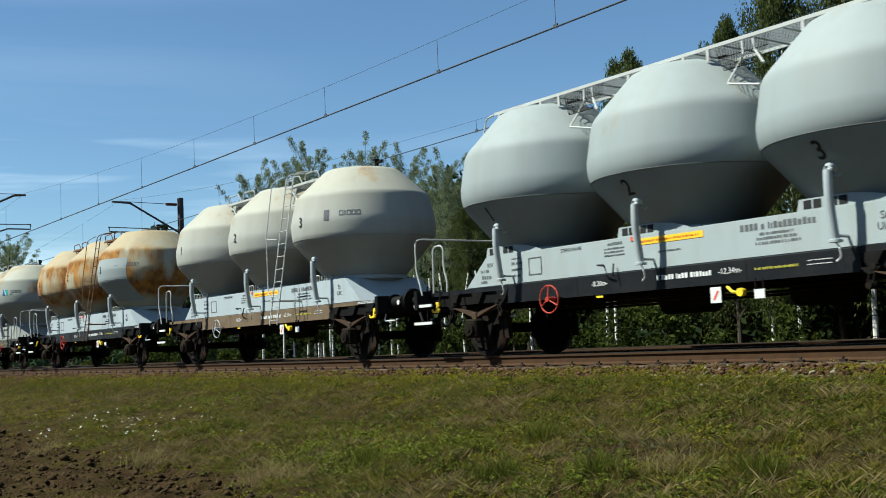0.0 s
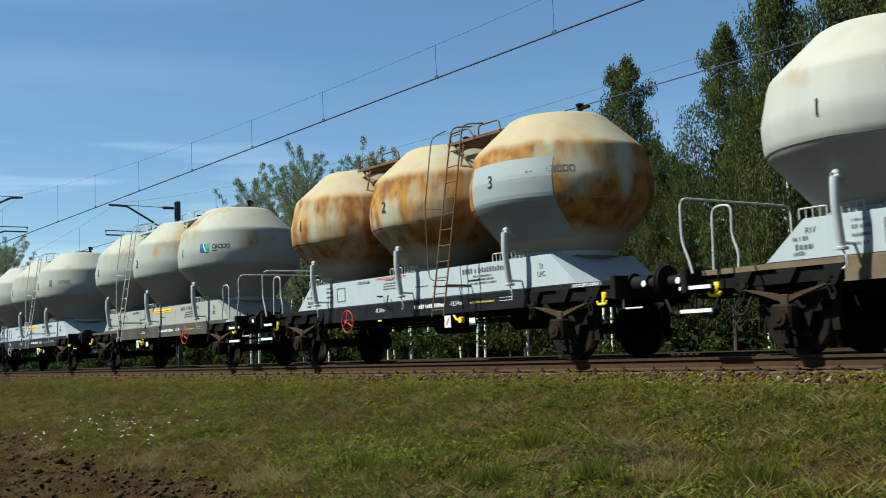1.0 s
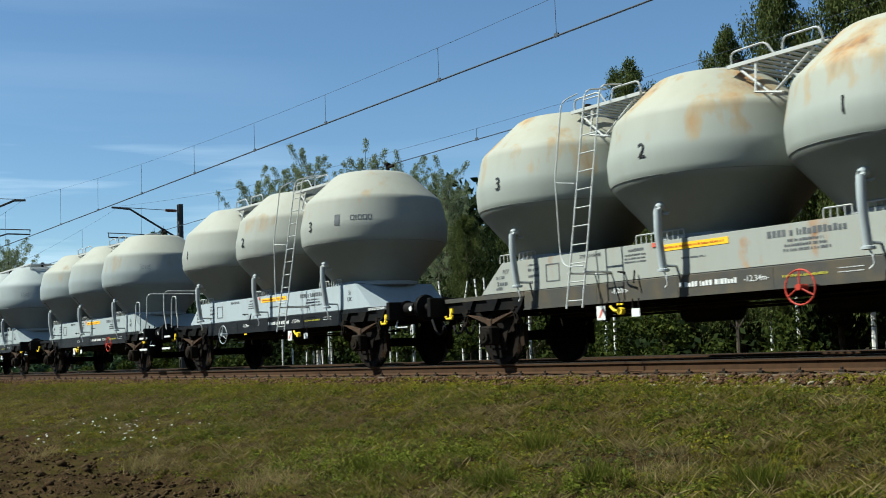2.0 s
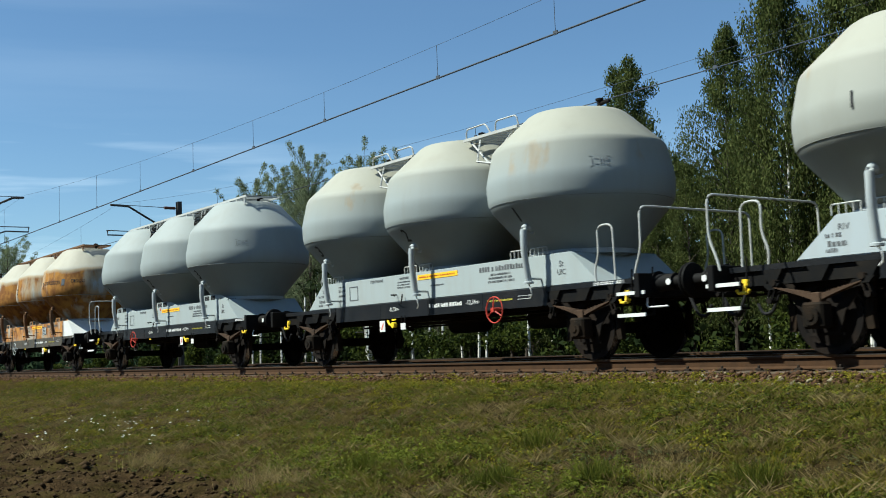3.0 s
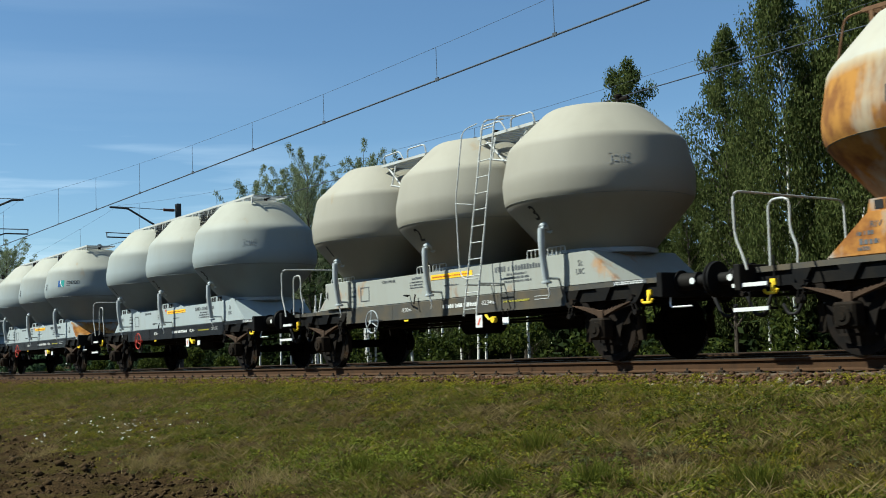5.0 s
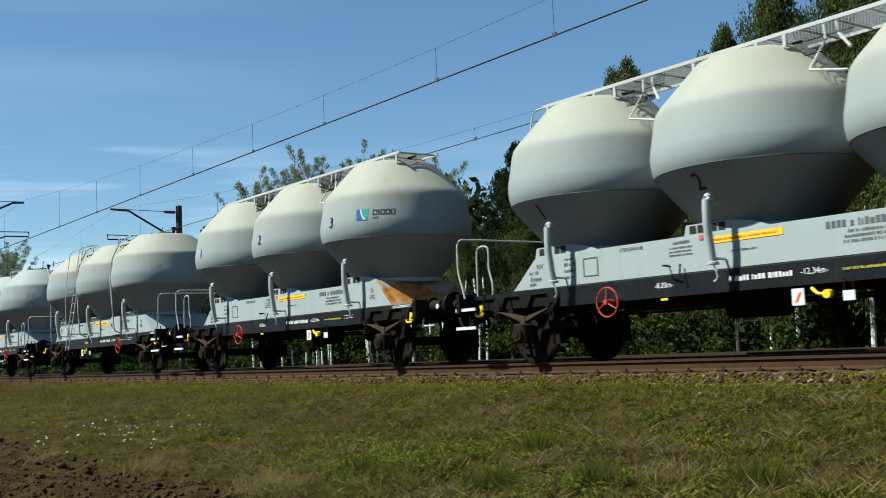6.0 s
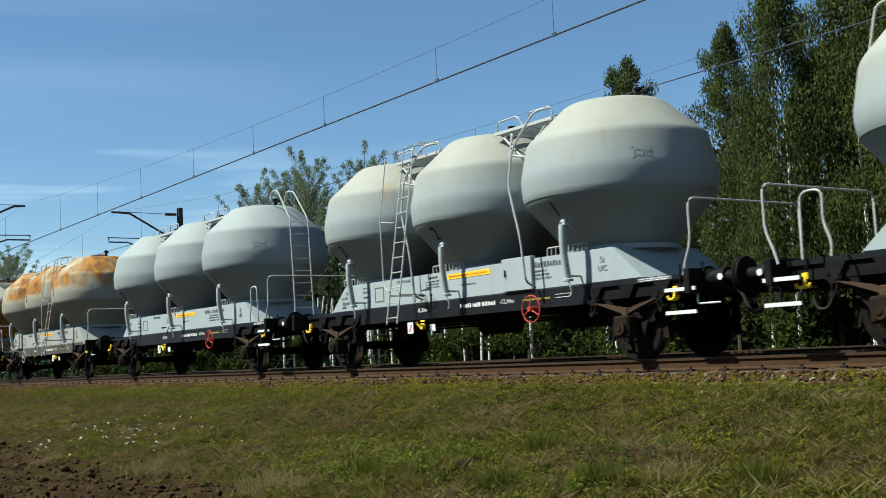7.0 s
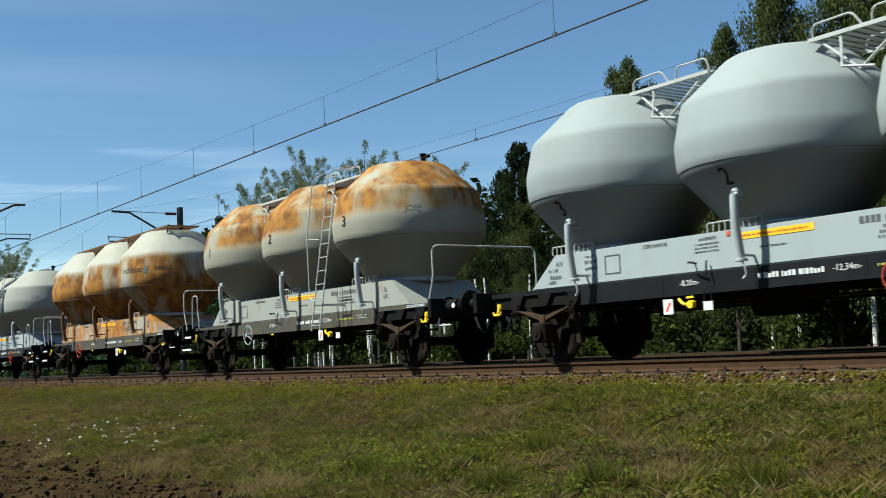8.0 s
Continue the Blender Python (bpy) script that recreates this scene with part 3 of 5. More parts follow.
WOOD = [  # kind, x, y, height, width
    ("birch", -13.3, 11.0, 11.0, 0.62), ("birch", -15.0, 11.4, 10.6, 0.62), ("birch", -16.7, 11.0, 10.4, 0.55), ("birch", -11.6, 11.6, 10.5, 0.7),
    ("alder", -18.0, 14.6, 9.0, 0.75), ("alder", -16.0, 14.0, 10.0, 0.7), ("alder", -14.2, 13.6, 10.4, 0.75), ("alder", -12.4, 14.0, 10.6, 0.8),
    ("aspen", -20.2, 13.0, 9.9, 0.62), ("birch", -18.6, 12.4, 7.6, 0.6), ("alder", -16.6, 14.5, 8.0, 0.8), ("alder", -13.8, 14.5, 9.0, 0.8), ("alder", -21.6, 15.0, 6.9, 0.7), ("aspen", -22.6, 14.0, 6.4, 0.8),
    ("aspen", -25.7, 15.0, 10.4, 0.8), ("aspen", -24.3, 14.4, 7.4, 0.8), ("aspen", -27.0, 14.6, 8.0, 0.7), ("alder", -28.9, 15.6, 7.6, 0.7),
    ("alder", -28.4, 13.6, 8.0, 0.85), ("alder", -27.4, 15.2, 7.6, 0.9), ("alder", -30.4, 14.0, 8.6, 0.62), ("alder", -32.0, 14.6, 7.6, 0.7), ("aspen", -29.2, 13.2, 6.0, 0.8), ("poplar", -35.4, 14.2, 7.7, 0.85), ("poplar", -37.2, 15.0, 7.3, 0.85), ("aspen", -33.8, 14.0, 6.2, 0.8),
    ("poplar", -41.2, 16.0, 7.9, 0.85), ("poplar", -44.2, 16.0, 9.8, 0.85), ("poplar", -43.0, 17.5, 9.4, 0.8), ("poplar", -47.8, 15.0, 10.3, 0.85), ("poplar", -50.4, 15.5, 9.8, 0.9), ("poplar", -53.8, 15.0, 10.0, 0.9), ("poplar", -52.0, 17.5, 9.6, 0.9),
    ("alder", -39.0, 17.0, 6.4, 0.9), ("alder", -46.0, 18.0, 7.0, 1.0), ("alder", -57.5, 17.5, 7.5, 1.0),
    ("spruce", -69.6, 20.0, 11.4, 0.9), ("spruce", -72.5, 20.5, 10.8, 0.9), ("spruce", -66.0, 21.0, 9.2, 0.9), ("spruce", -84.2, 22.0, 12.0, 0.9), ("spruce", -88.0, 22.5, 12.3, 0.9), ("spruce", -80.0, 23.0, 10.0, 0.9),
    ("spruce", -95.0, 26.0, 11.0, 1.0), ("spruce", -102.0, 26.0, 11.5, 1.0), ("spruce", -110.0, 28.0, 12.5, 1.0), ("spruce", -118.0, 28.0, 12.0, 1.1), ("spruce", -126.0, 30.0, 13.6, 1.1), ("spruce", -133.6, 30.0, 14.0, 1.1), ("spruce", -142.0, 30.0, 13.2, 1.1), ("spruce", -150.0, 31.0, 14.5, 1.1), ("poplar", -161.0, 30.0, 17.6, 1.2), ("poplar", -166.0, 31.0, 16.5, 1.2),
]
WOOD += [(("alder", "birch", "aspen")[i % 3], -9.5 + 2.6 * i + 0.8 * math.sin(5 * i), 11.4 + 1.8 * math.sin(3 * i), 14.0 + 1.5 * math.sin(7 * i), 0.9) for i in range(26)]   # goes on beside the line: unseen trees added to block sky light on the vessels
for i, (kind, x, y, h, w) in enumerate(WOOD):
    plant(kind, x, y, h, w, i)


def stems():
    """Thin pale birch stems at the wood's edge."""
    r = random.Random(5)
    rows = [(-22.6, 10.2, 0.30, 3.4), (-22.1, 10.1, 0.06, 3.2), (-25.6, 10.0, 0.02, 3.0), (-38.6, 10.0, 0.0, 2.6)]
    rows += [(-29.5 - 0.62 * i + r.uniform(-0.3, 0.3), r.uniform(9.5, 12), r.uniform(-0.3, 0.3), 3.2) for i in range(26)]
    for x, y, lean, h in rows:
        bm = tube(bmesh.new(), [(0, 0, 0), (lean * 0.4, 0, h * 0.5), (-lean, 0.1, h)], [0.05, 0.042, 0.03], 8)
        tagged(part("young_birch", bm, birch_mat, m=pose(x, y, -0.5), smooth=True), "thin white birch stem at the edge of the wood", "tree trunk", "birch stems")


stems()


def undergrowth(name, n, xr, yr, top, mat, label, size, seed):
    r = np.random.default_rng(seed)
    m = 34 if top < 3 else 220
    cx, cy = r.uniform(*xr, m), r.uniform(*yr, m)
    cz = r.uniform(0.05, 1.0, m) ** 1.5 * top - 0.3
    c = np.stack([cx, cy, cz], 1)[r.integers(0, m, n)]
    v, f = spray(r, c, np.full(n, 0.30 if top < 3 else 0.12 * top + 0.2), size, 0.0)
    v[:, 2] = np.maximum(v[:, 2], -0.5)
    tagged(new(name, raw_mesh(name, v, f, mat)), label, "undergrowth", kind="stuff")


undergrowth("near_bushes", 7500, (-34, -15.8), (9.2, 10.6), 1.15, leaf_bush, "sunlit green bushes along the edge of the wood", (0.04, 0.10), 21)
undergrowth("far_bushes", 16000, (-80, -30), (9.5, 13), 1.7, leaf_bush, "green bushes along the edge of the wood", (0.06, 0.13), 22)
# the next three paint the gloom under the canopy with near-black leaves
undergrowth("shaded_thicket", 24000, (-60, -8), (13.5, 18), 4.5, leaf_dark_shaded, "thicket of saplings, canopy shade put into near-black leaves", (0.09, 0.2), 23)
undergrowth("deep_wood", 60000, (-80, 60), (16.5, 24), 7.5, leaf_dark_shaded, "inside of the wood behind the line, shade put into the leaf colour", (0.12, 0.30), 26)
undergrowth("wood_floor", 30000, (-100, 90), (25, 38), 5.5, leaf_dark_shaded, "undergrowth deep inside the wood, shade put into the leaf colour", (0.4, 0.9), 27)
undergrowth("distant_wood", 18000, (-240, -70), (22, 36), 9.0, needle, "distant dark green wood along the railway", (0.25, 0.6), 24)
# added out of view behind the camera, to cut fill from the low sky
undergrowth("unseen_sky_screen", 9000, (-130, 70), (-46, -36), 15.0, leaf_dark_shaded, "unseen wood added behind the camera to block low sky light", (0.8, 1.9), 25)


def wedge(x, y):
    """The stretch of meadow that lies open between the camera's stand and the line."""
    d = y + 11.78
    return (x > -4.6 * d - 1) & (x < -0.5 * d)


def step(f, lo, hi):
    return np.clip((f - lo) / (hi - lo), 0, 1)


def green(x, y):
    """How green the meadow is, 0 to 1, in ragged patches; greener towards the line."""
    f = 0.62 * uneven(x, y, 1.5, 21, 4) + 0.38 * uneven(x, y, 0.45, 22)
    return step(f + 0.10 * step(y, -3.8, -2.4), 0.40, 0.58) * (1 - tilled(x, y))


def blades(name, n, xr, yr, height, width, mat, label, keep, lean=0.5, seed=1, clump=0, spread=0.055):
    """Blades of grass: thin bent strips."""
    r = np.random.default_rng(seed)
    if clump:
        cx, cy = r.uniform(*xr, clump), r.uniform(*yr, clump)
        ok = wedge(cx, cy) & (r.uniform(0, 1, clump) < keep(cx, cy))
        cx, cy = cx[ok], cy[ok]
        pick = r.integers(0, len(cx), n)
        x, y = cx[pick] + r.normal(0, spread, n), cy[pick] + r.normal(0, spread, n)
        size = r.uniform(0.5, 1.2, len(cx))[pick]
        ok = r.uniform(0, 1, n) < np.clip(10.0 / np.hypot(x, y + 11.78), 0.25, 1)
    else:
        x, y = r.uniform(*xr, n), r.uniform(*yr, n)
        size = np.ones(n)
        ok = wedge(x, y) & (r.uniform(0, 1, n) < np.clip(9.0 / np.hypot(x, y + 11.78), 0.2, 1))
        ok &= r.uniform(0, 1, n) < keep(x, y)
    x, y, size = x[ok], y[ok], size[ok]
    n = len(x)
    z = surface_z(x, y) - 0.006
    h = r.uniform(*height, n) * r.uniform(0.6, 1.1, n) * size
    a = r.uniform(0, 6.28, n)
    w = r.uniform(*width, n)
    dx, dy = np.cos(a) * w, np.sin(a) * w
    lx, ly = r.normal(0, lean, n) * h, r.normal(0, lean, n) * h
    p = np.stack([x, y, z], 1)
    v = np.stack([p + np.stack([dx, dy, 0 * dx], 1), p - np.stack([dx, dy, 0 * dx], 1), p + np.stack([lx * 0.5 - dx * 0.8, ly * 0.5 - dy * 0.8, h * 0.56], 1), p + np.stack([lx, ly, h * 0.95], 1)], 1)
    f = np.arange(4 * n).reshape(n, 4)[:, [0, 1, 3, 2]]
    tagged(new(name, raw_mesh(name, v.reshape(-1, 3), f, mat)), label, "grass", kind="stuff")


def herbs(name, clumps, leaves, xr, yr, radius, height, size, mat, label, keep, seed):
    """Low broad-leaved plants: each a small uneven mound of leaves."""
    r = np.random.default_rng(seed)
    cx, cy = r.uniform(*xr, clumps), r.uniform(*yr, clumps)
    ok = wedge(cx, cy) & (r.uniform(0, 1, clumps) < keep(cx, cy)) & (r.uniform(0, 1, clumps) < np.clip(12.0 / np.hypot(cx, cy + 11.78), 0.3, 1))
    cx, cy = cx[ok], cy[ok]
    m = len(cx)
    R, H = r.uniform(*radius, m), r.uniform(*height, m)
    k = np.repeat(np.arange(m), leaves)
    n = len(k)
    a, u = r.uniform(0, 6.28, n), np.sqrt(r.uniform(0, 1, n))
    x, y = cx[k] + np.cos(a) * u * R[k], cy[k] + np.sin(a) * u * R[k]
    z = surface_z(x, y) + H[k] * (1 - 0.8 * u * u) * r.uniform(0.35, 1.1, n)
    out = np.stack([np.cos(a), np.sin(a), r.uniform(-0.2, 0.9, n)], 1) + r.normal(0, 0.35, (n, 3))
    out /= np.linalg.norm(out, axis=1, keepdims=True)
    side = np.cross(out, r.normal(0, 0.4, (n, 3)) + (0, 0, 1))
    side /= np.linalg.norm(side, axis=1, keepdims=True)
    w = r.uniform(*size, n)[:, None]
    p = np.stack([x, y, z], 1)
    v = np.stack([p - out * w, p + side * w * 0.45, p + out * w, p - side * w * 0.45], 1)
    tagged(new(name, raw_mesh(name, v.reshape(-1, 3), np.arange(4 * n).reshape(n, 4), mat)), label, "low plants", kind="stuff")


def meadow(x, y):
    return 1 - tilled(x, y)


def dry(x, y):
    return (1 - 0.75 * green(x, y)) * (1 - tilled(x, y))


def lush(x, y):
    """Two larger lush stretches, and any very green spot."""
    f = np.exp(-((x + 10.0) / 1.5) ** 2 - ((y + 5.5) / 0.7) ** 2) + 0.8 * np.exp(-((x + 18.2) / 1.2) ** 2 - ((y + 3.6) / 0.35) ** 2) + 0.5 * np.exp(-((x + 6.9) / 0.9) ** 2 - ((y + 5.7) / 0.5) ** 2)
    return np.clip(f * (0.4 + uneven(x, y, 0.4, 25)), 0, 1)


def trackside(x, y):
    return step(uneven(x, y, 0.8, 27), 0.30, 0.58) * step(-y, 0.45, 1.2) * step(y, -3.0, -2.2)


blades("thatch", 420000, (-46, -1.5), (-9.0, -1.9), (0.008, 0.026), (0.0010, 0.0024), thatch_mat, "dead brown grass lying on the soil", lambda x, y: 0.8 * dry(x, y), 1.1, 30)
blades("short_grass", 520000, (-46, -1.5), (-9.8, -1.5), (0.012, 0.042), (0.0014, 0.0034), grass_mat, "short patchy meadow grass, part green and part dry", lambda x, y: 0.12 * meadow(x, y) + 0.75 * green(x, y), 0.8, 31)
blades("moss", 380000, (-46, -1.5), (-9.0, -1.5), (0.010, 0.024), (0.004, 0.009), moss_mat, "yellow-green moss and low herbs covering the soil", lambda x, y: step(uneven(x, y, 0.9, 24), 0.42, 0.62) * meadow(x, y), 1.3, 36)
blades("tall_grass", 230000, (-40, -2), (-8.0, -1.9), (0.03, 0.13), (0.0014, 0.0032), grass_mat, "taller tufts of meadow grass", lambda x, y: 0.25 * meadow(x, y) + 0.6 * green(x, y), 0.55, 32, 7000, 0.04)
blades("dry_straw", 50000, (-34, -2), (-8.6, -2.4), (0.04, 0.14), (0.0009, 0.0020), straw_mat, "dry yellow straw among the grass", lambda x, y: (0.15 + 0.85 * dry(x, y)) * meadow(x, y), 0.9, 34, 2000, 0.06)
blades("track_weeds", 120000, (-50, -2), (-3.0, -0.5), (0.02, 0.07), (0.003, 0.008), track_weed_mat, "yellow-green weeds at the ballast edge", trackside, 0.8, 35, 5200, 0.06)
herbs("low_herbs", 22000, 20, (-34, -2), (-8.0, -1.9), (0.03, 0.11), (0.03, 0.10), (0.010, 0.026), herb_mat, "low green broad-leaved herbs in the meadow", lambda x, y: green(x, y) ** 1.5, 61)
herbs("yellow_herbs", 26000, 16, (-34, -2), (-8.0, -1.7), (0.025, 0.09), (0.02, 0.07), (0.009, 0.022), track_weed_mat, "yellow-green low herbs in the meadow", lambda x, y: step(0.6 * uneven(x, y, 1.0, 28) + 0.4 * uneven(x, y, 0.35, 29) + 0.12 * step(y, -3.6, -2.4), 0.45, 0.60) * meadow(x, y), 65)
herbs("brown_herbs", 12000, 14, (-34, -2), (-8.0, -2.2), (0.025, 0.08), (0.02, 0.07), (0.008, 0.020), thatch_mat, "withered brown herbs in the meadow", dry, 66)
herbs("grey_herbs", 10000, 16, (-34, -2), (-8.0, -2.4), (0.025, 0.09), (0.02, 0.07), (0.008, 0.018), grey_herb_mat, "grey-green low herbs in the meadow", lambda x, y: step(uneven(x, y, 1.2, 26), 0.45, 0.6) * meadow(x, y), 62)
herbs("lush_herbs", 12000, 22, (-22, -4.5), (-7.2, -2.8), (0.03, 0.10), (0.06, 0.16), (0.010, 0.026), weed_mat, "lush bright green herbs in the meadow", lush, 63)
herbs("ballast_herbs", 11000, 14, (-40, -3), (-3.0, -0.45), (0.03, 0.09), (0.03, 0.09), (0.009, 0.022), track_weed_mat, "yellow-green herbs growing in the ballast", trackside, 64)


def turned(x):
    y = rng.uniform(-9.8, -6.0, len(x))
    line = np.interp(x, [-24, -17.5, -10.6, -9.2, -8.0], [-6.1, -6.6, -6.75, -7.0, -7.9])
    y = line - np.abs(y + 6.0) * 0.75
    return y, ground_z(x, y) + 0.008


stones("soil_clods", 4200, (-26, -7.5), turned, (0.008, 0.045), clod_mat, "brown clods on bare soil")


def tuft(name, places, n, spread, height, width, mat, label, lean, seed):
    """Blades gathered round a few spots."""
    r = np.random.default_rng(seed)
    c = np.array(places)[r.integers(0, len(places), n)]
    x, y = c[:, 0] + r.normal(0, spread, n), c[:, 1] + r.normal(0, spread, n)
    z = ground_z(x, y) - 0.005
    h, a, w = r.uniform(*height, n), r.uniform(0, 6.28, n), r.uniform(*width, n)
    d = np.stack([np.cos(a) * w, np.sin(a) * w, 0 * a], 1)
    b = np.stack([x, y, z], 1)
    top = b + np.stack([r.normal(0, lean, n) * h, r.normal(0, lean, n) * h, h], 1)
    v = np.stack([b - d, b + d, top + d * 0.5, top - d * 0.5], 1)
    tagged(new(name, raw_mesh(name, v.reshape(-1, 3), np.arange(4 * n).reshape(n, 4), mat)), label, "grass", kind="stuff")


tuft("straw_tufts", [(-16.9, -6.98), (-13.2, -6.73), (-10.5, -6.5), (-10.0, -6.45), (-10.3, -6.7), (-6.2, -5.2)], 1500, 0.15, (0.06, 0.20), (0.0012, 0.0028), straw_mat, "dry straw tufts at the edge of the bare soil", 0.9, 41)
tuft("dark_tufts", [(-8.34, -4.62), (-7.7, -5.83), (-7.6, -5.7), (-6.61, -5.53), (-9.6, -5.9), (-5.4, -5.0)], 2400, 0.08, (0.06, 0.20), (0.002, 0.004), herb_mat, "dark green tufts of coarse grass", 0.5, 42)


def daisies():
    r = np.random.default_rng(43)
    stem = link_mesh("stem", tube(bmesh.new(), [(0, 0, 0), (0.01, 0, 0.10)], 0.002, 4), herb_mat)
    bm = bmesh.new()
    for k in range(6):
        a = k * 1.047
        bm.faces.new([bm.verts.new(q) for q in ((0.01, 0, 0.10), (0.01 + 0.022 * math.cos(a - 0.45), 0.022 * math.sin(a - 0.45), 0.108), (0.01 + 0.022 * math.cos(a + 0.45), 0.022 * math.sin(a + 0.45), 0.108))])
    petals = link_mesh("petals", bm, petal_mat)
    for i in range(60):
        x, y = r.normal(-18.2, 1.6), r.normal(-5.2, 0.6)
        root = tagged(put("daisy", stem, m=pose(x, y, float(ground_z(x, y)) - 0.005, r.uniform(0, 40), 0, 60 * i)), "small white meadow flower on a thin stem", "flower", "white flowers in the meadow")
        put("petals", petals, root)


daisies()
stones("large_clods", 110, (-18, -8.5), turned, (0.04, 0.09), clod_mat, "large dark clods on the bare soil")

# ---- the train ----
PITCH, SPEED, START, RADIUS = 12.34, 18.73, -10.87, 0.47
TANKS = (-3.13, 0.0, 3.13)
SIDE = -0.95     # the side of the frame, from the wagon's middle


@lru_cache(None)
def text_mesh(body, size, mat, bold=0.0):
    c = bpy.data.curves.new("lettering", "FONT")
    c.body, c.size, c.align_x, c.align_y, c.offset, c.extrude = body, size, "CENTER", "CENTER", bold, 0.0015
    c.resolution_u = 3
    ob = bpy.data.objects.new("lettering", c)
    scene.collection.objects.link(ob)
    me = bpy.data.meshes.new_from_object(ob.evaluated_get(bpy.context.evaluated_depsgraph_get()))
    bpy.data.objects.remove(ob)
    me.name = "lettering"
    me.materials.clear()
    me.materials.append(mat)
    return me


PROFILE_ROUND = [(0.0, 4.16), (0.35, 4.155), (0.74, 4.11), (0.85, 4.055), (0.90, 4.005), (1.365, 3.50), (1.40, 3.458), (1.435, 3.405), (1.458, 3.35), (1.470, 3.29), (1.477, 3.25), (1.545, 2.86), (1.55, 2.78), (1.545, 2.68), (1.53, 2.59), (1.50, 2.51), (1.46, 2.445), (1.42, 2.395), (0.84, 1.71), (0.80, 1.66), (0.78, 1.62), (0.0, 1.62)]
PROFILE_SHARP = [(0.0, 4.065), (0.40, 4.055), (0.76, 4.02), (0.83, 3.98), (0.88, 3.935), (1.40, 3.455), (1.425, 3.42), (1.445, 3.37), (1.452, 3.34), (1.54, 2.94), (1.55, 2.86), (1.548, 2.78), (1.535, 2.60), (1.52, 2.535), (1.48, 2.46), (1.44, 2.41), (0.84, 1.71), (0.80, 1.66), (0.78, 1.62), (0.0, 1.62)]


def radius_at(z, profile):
    for (r0, z0), (r1, z1) in zip(profile, profile[1:]):
        if z1 <= z <= z0 and z0 > z1:
            return r0 + (r1 - r0) * (z0 - z) / (z0 - z1)
    return 1.5


@lru_cache(None)
def tank_mesh(mat, sharp):
    bm = lathe(bmesh.new(), PROFILE_SHARP if sharp else PROFILE_ROUND, 64)
    bmesh.ops.remove_doubles(bm, verts=bm.verts, dist=0.001)
    me = link_mesh("tank", bm, mat, True)
    return me


def wrap(me, angle, z, profile, proud=0.0035):
    """A flat mesh laid round the vessel at that angle (0: towards -y) and height, following its profile."""
    out = me.copy()
    for v in out.vertices:
        zz = z + v.co.y
        r = radius_at(zz, profile) + proud + v.co.z
        a = angle + v.co.x / max(r, 0.3)
        v.co = (r * math.sin(a), -r * math.cos(a), zz)
    return out


def grid_mesh(w, h, nx, nz, mat, thick=0.0005):
    """A thin plate cut into cells, to be bent."""
    bm = bmesh.new()
    g = [[bm.verts.new((w * (i / nx - 0.5), h * (j / nz - 0.5), thick)) for j in range(nz + 1)] for i in range(nx + 1)]
    for i in range(nx):
        for j in range(nz):
            bm.faces.new((g[i][j], g[i + 1][j], g[i + 1][j + 1], g[i][j + 1]))
    return link_mesh("plate", bm, mat)


@lru_cache(None)
def wheel_mesh():
    p = [(0.09, -0.09), (0.13, -0.09), (0.14, -0.03), (0.36, -0.015), (0.385, -0.06), (0.47, -0.06), (0.475, 0.045), (0.50, 0.055), (0.495, 0.075), (0.40, 0.075), (0.38, 0.03), (0.14, 0.04), (0.13, 0.09), (0.09, 0.09)]
    bm = lathe(bmesh.new(), p, 40, "y")
    me = link_mesh("wheel", bm, wheel_steel, True)
    me.materials.append(tread_steel)
    for f in me.polygons:
        c = f.center
        if math.hypot(c.x, c.z) > 0.462 and -0.06 < c.y < 0.05:
            f.material_index = 1
    return me


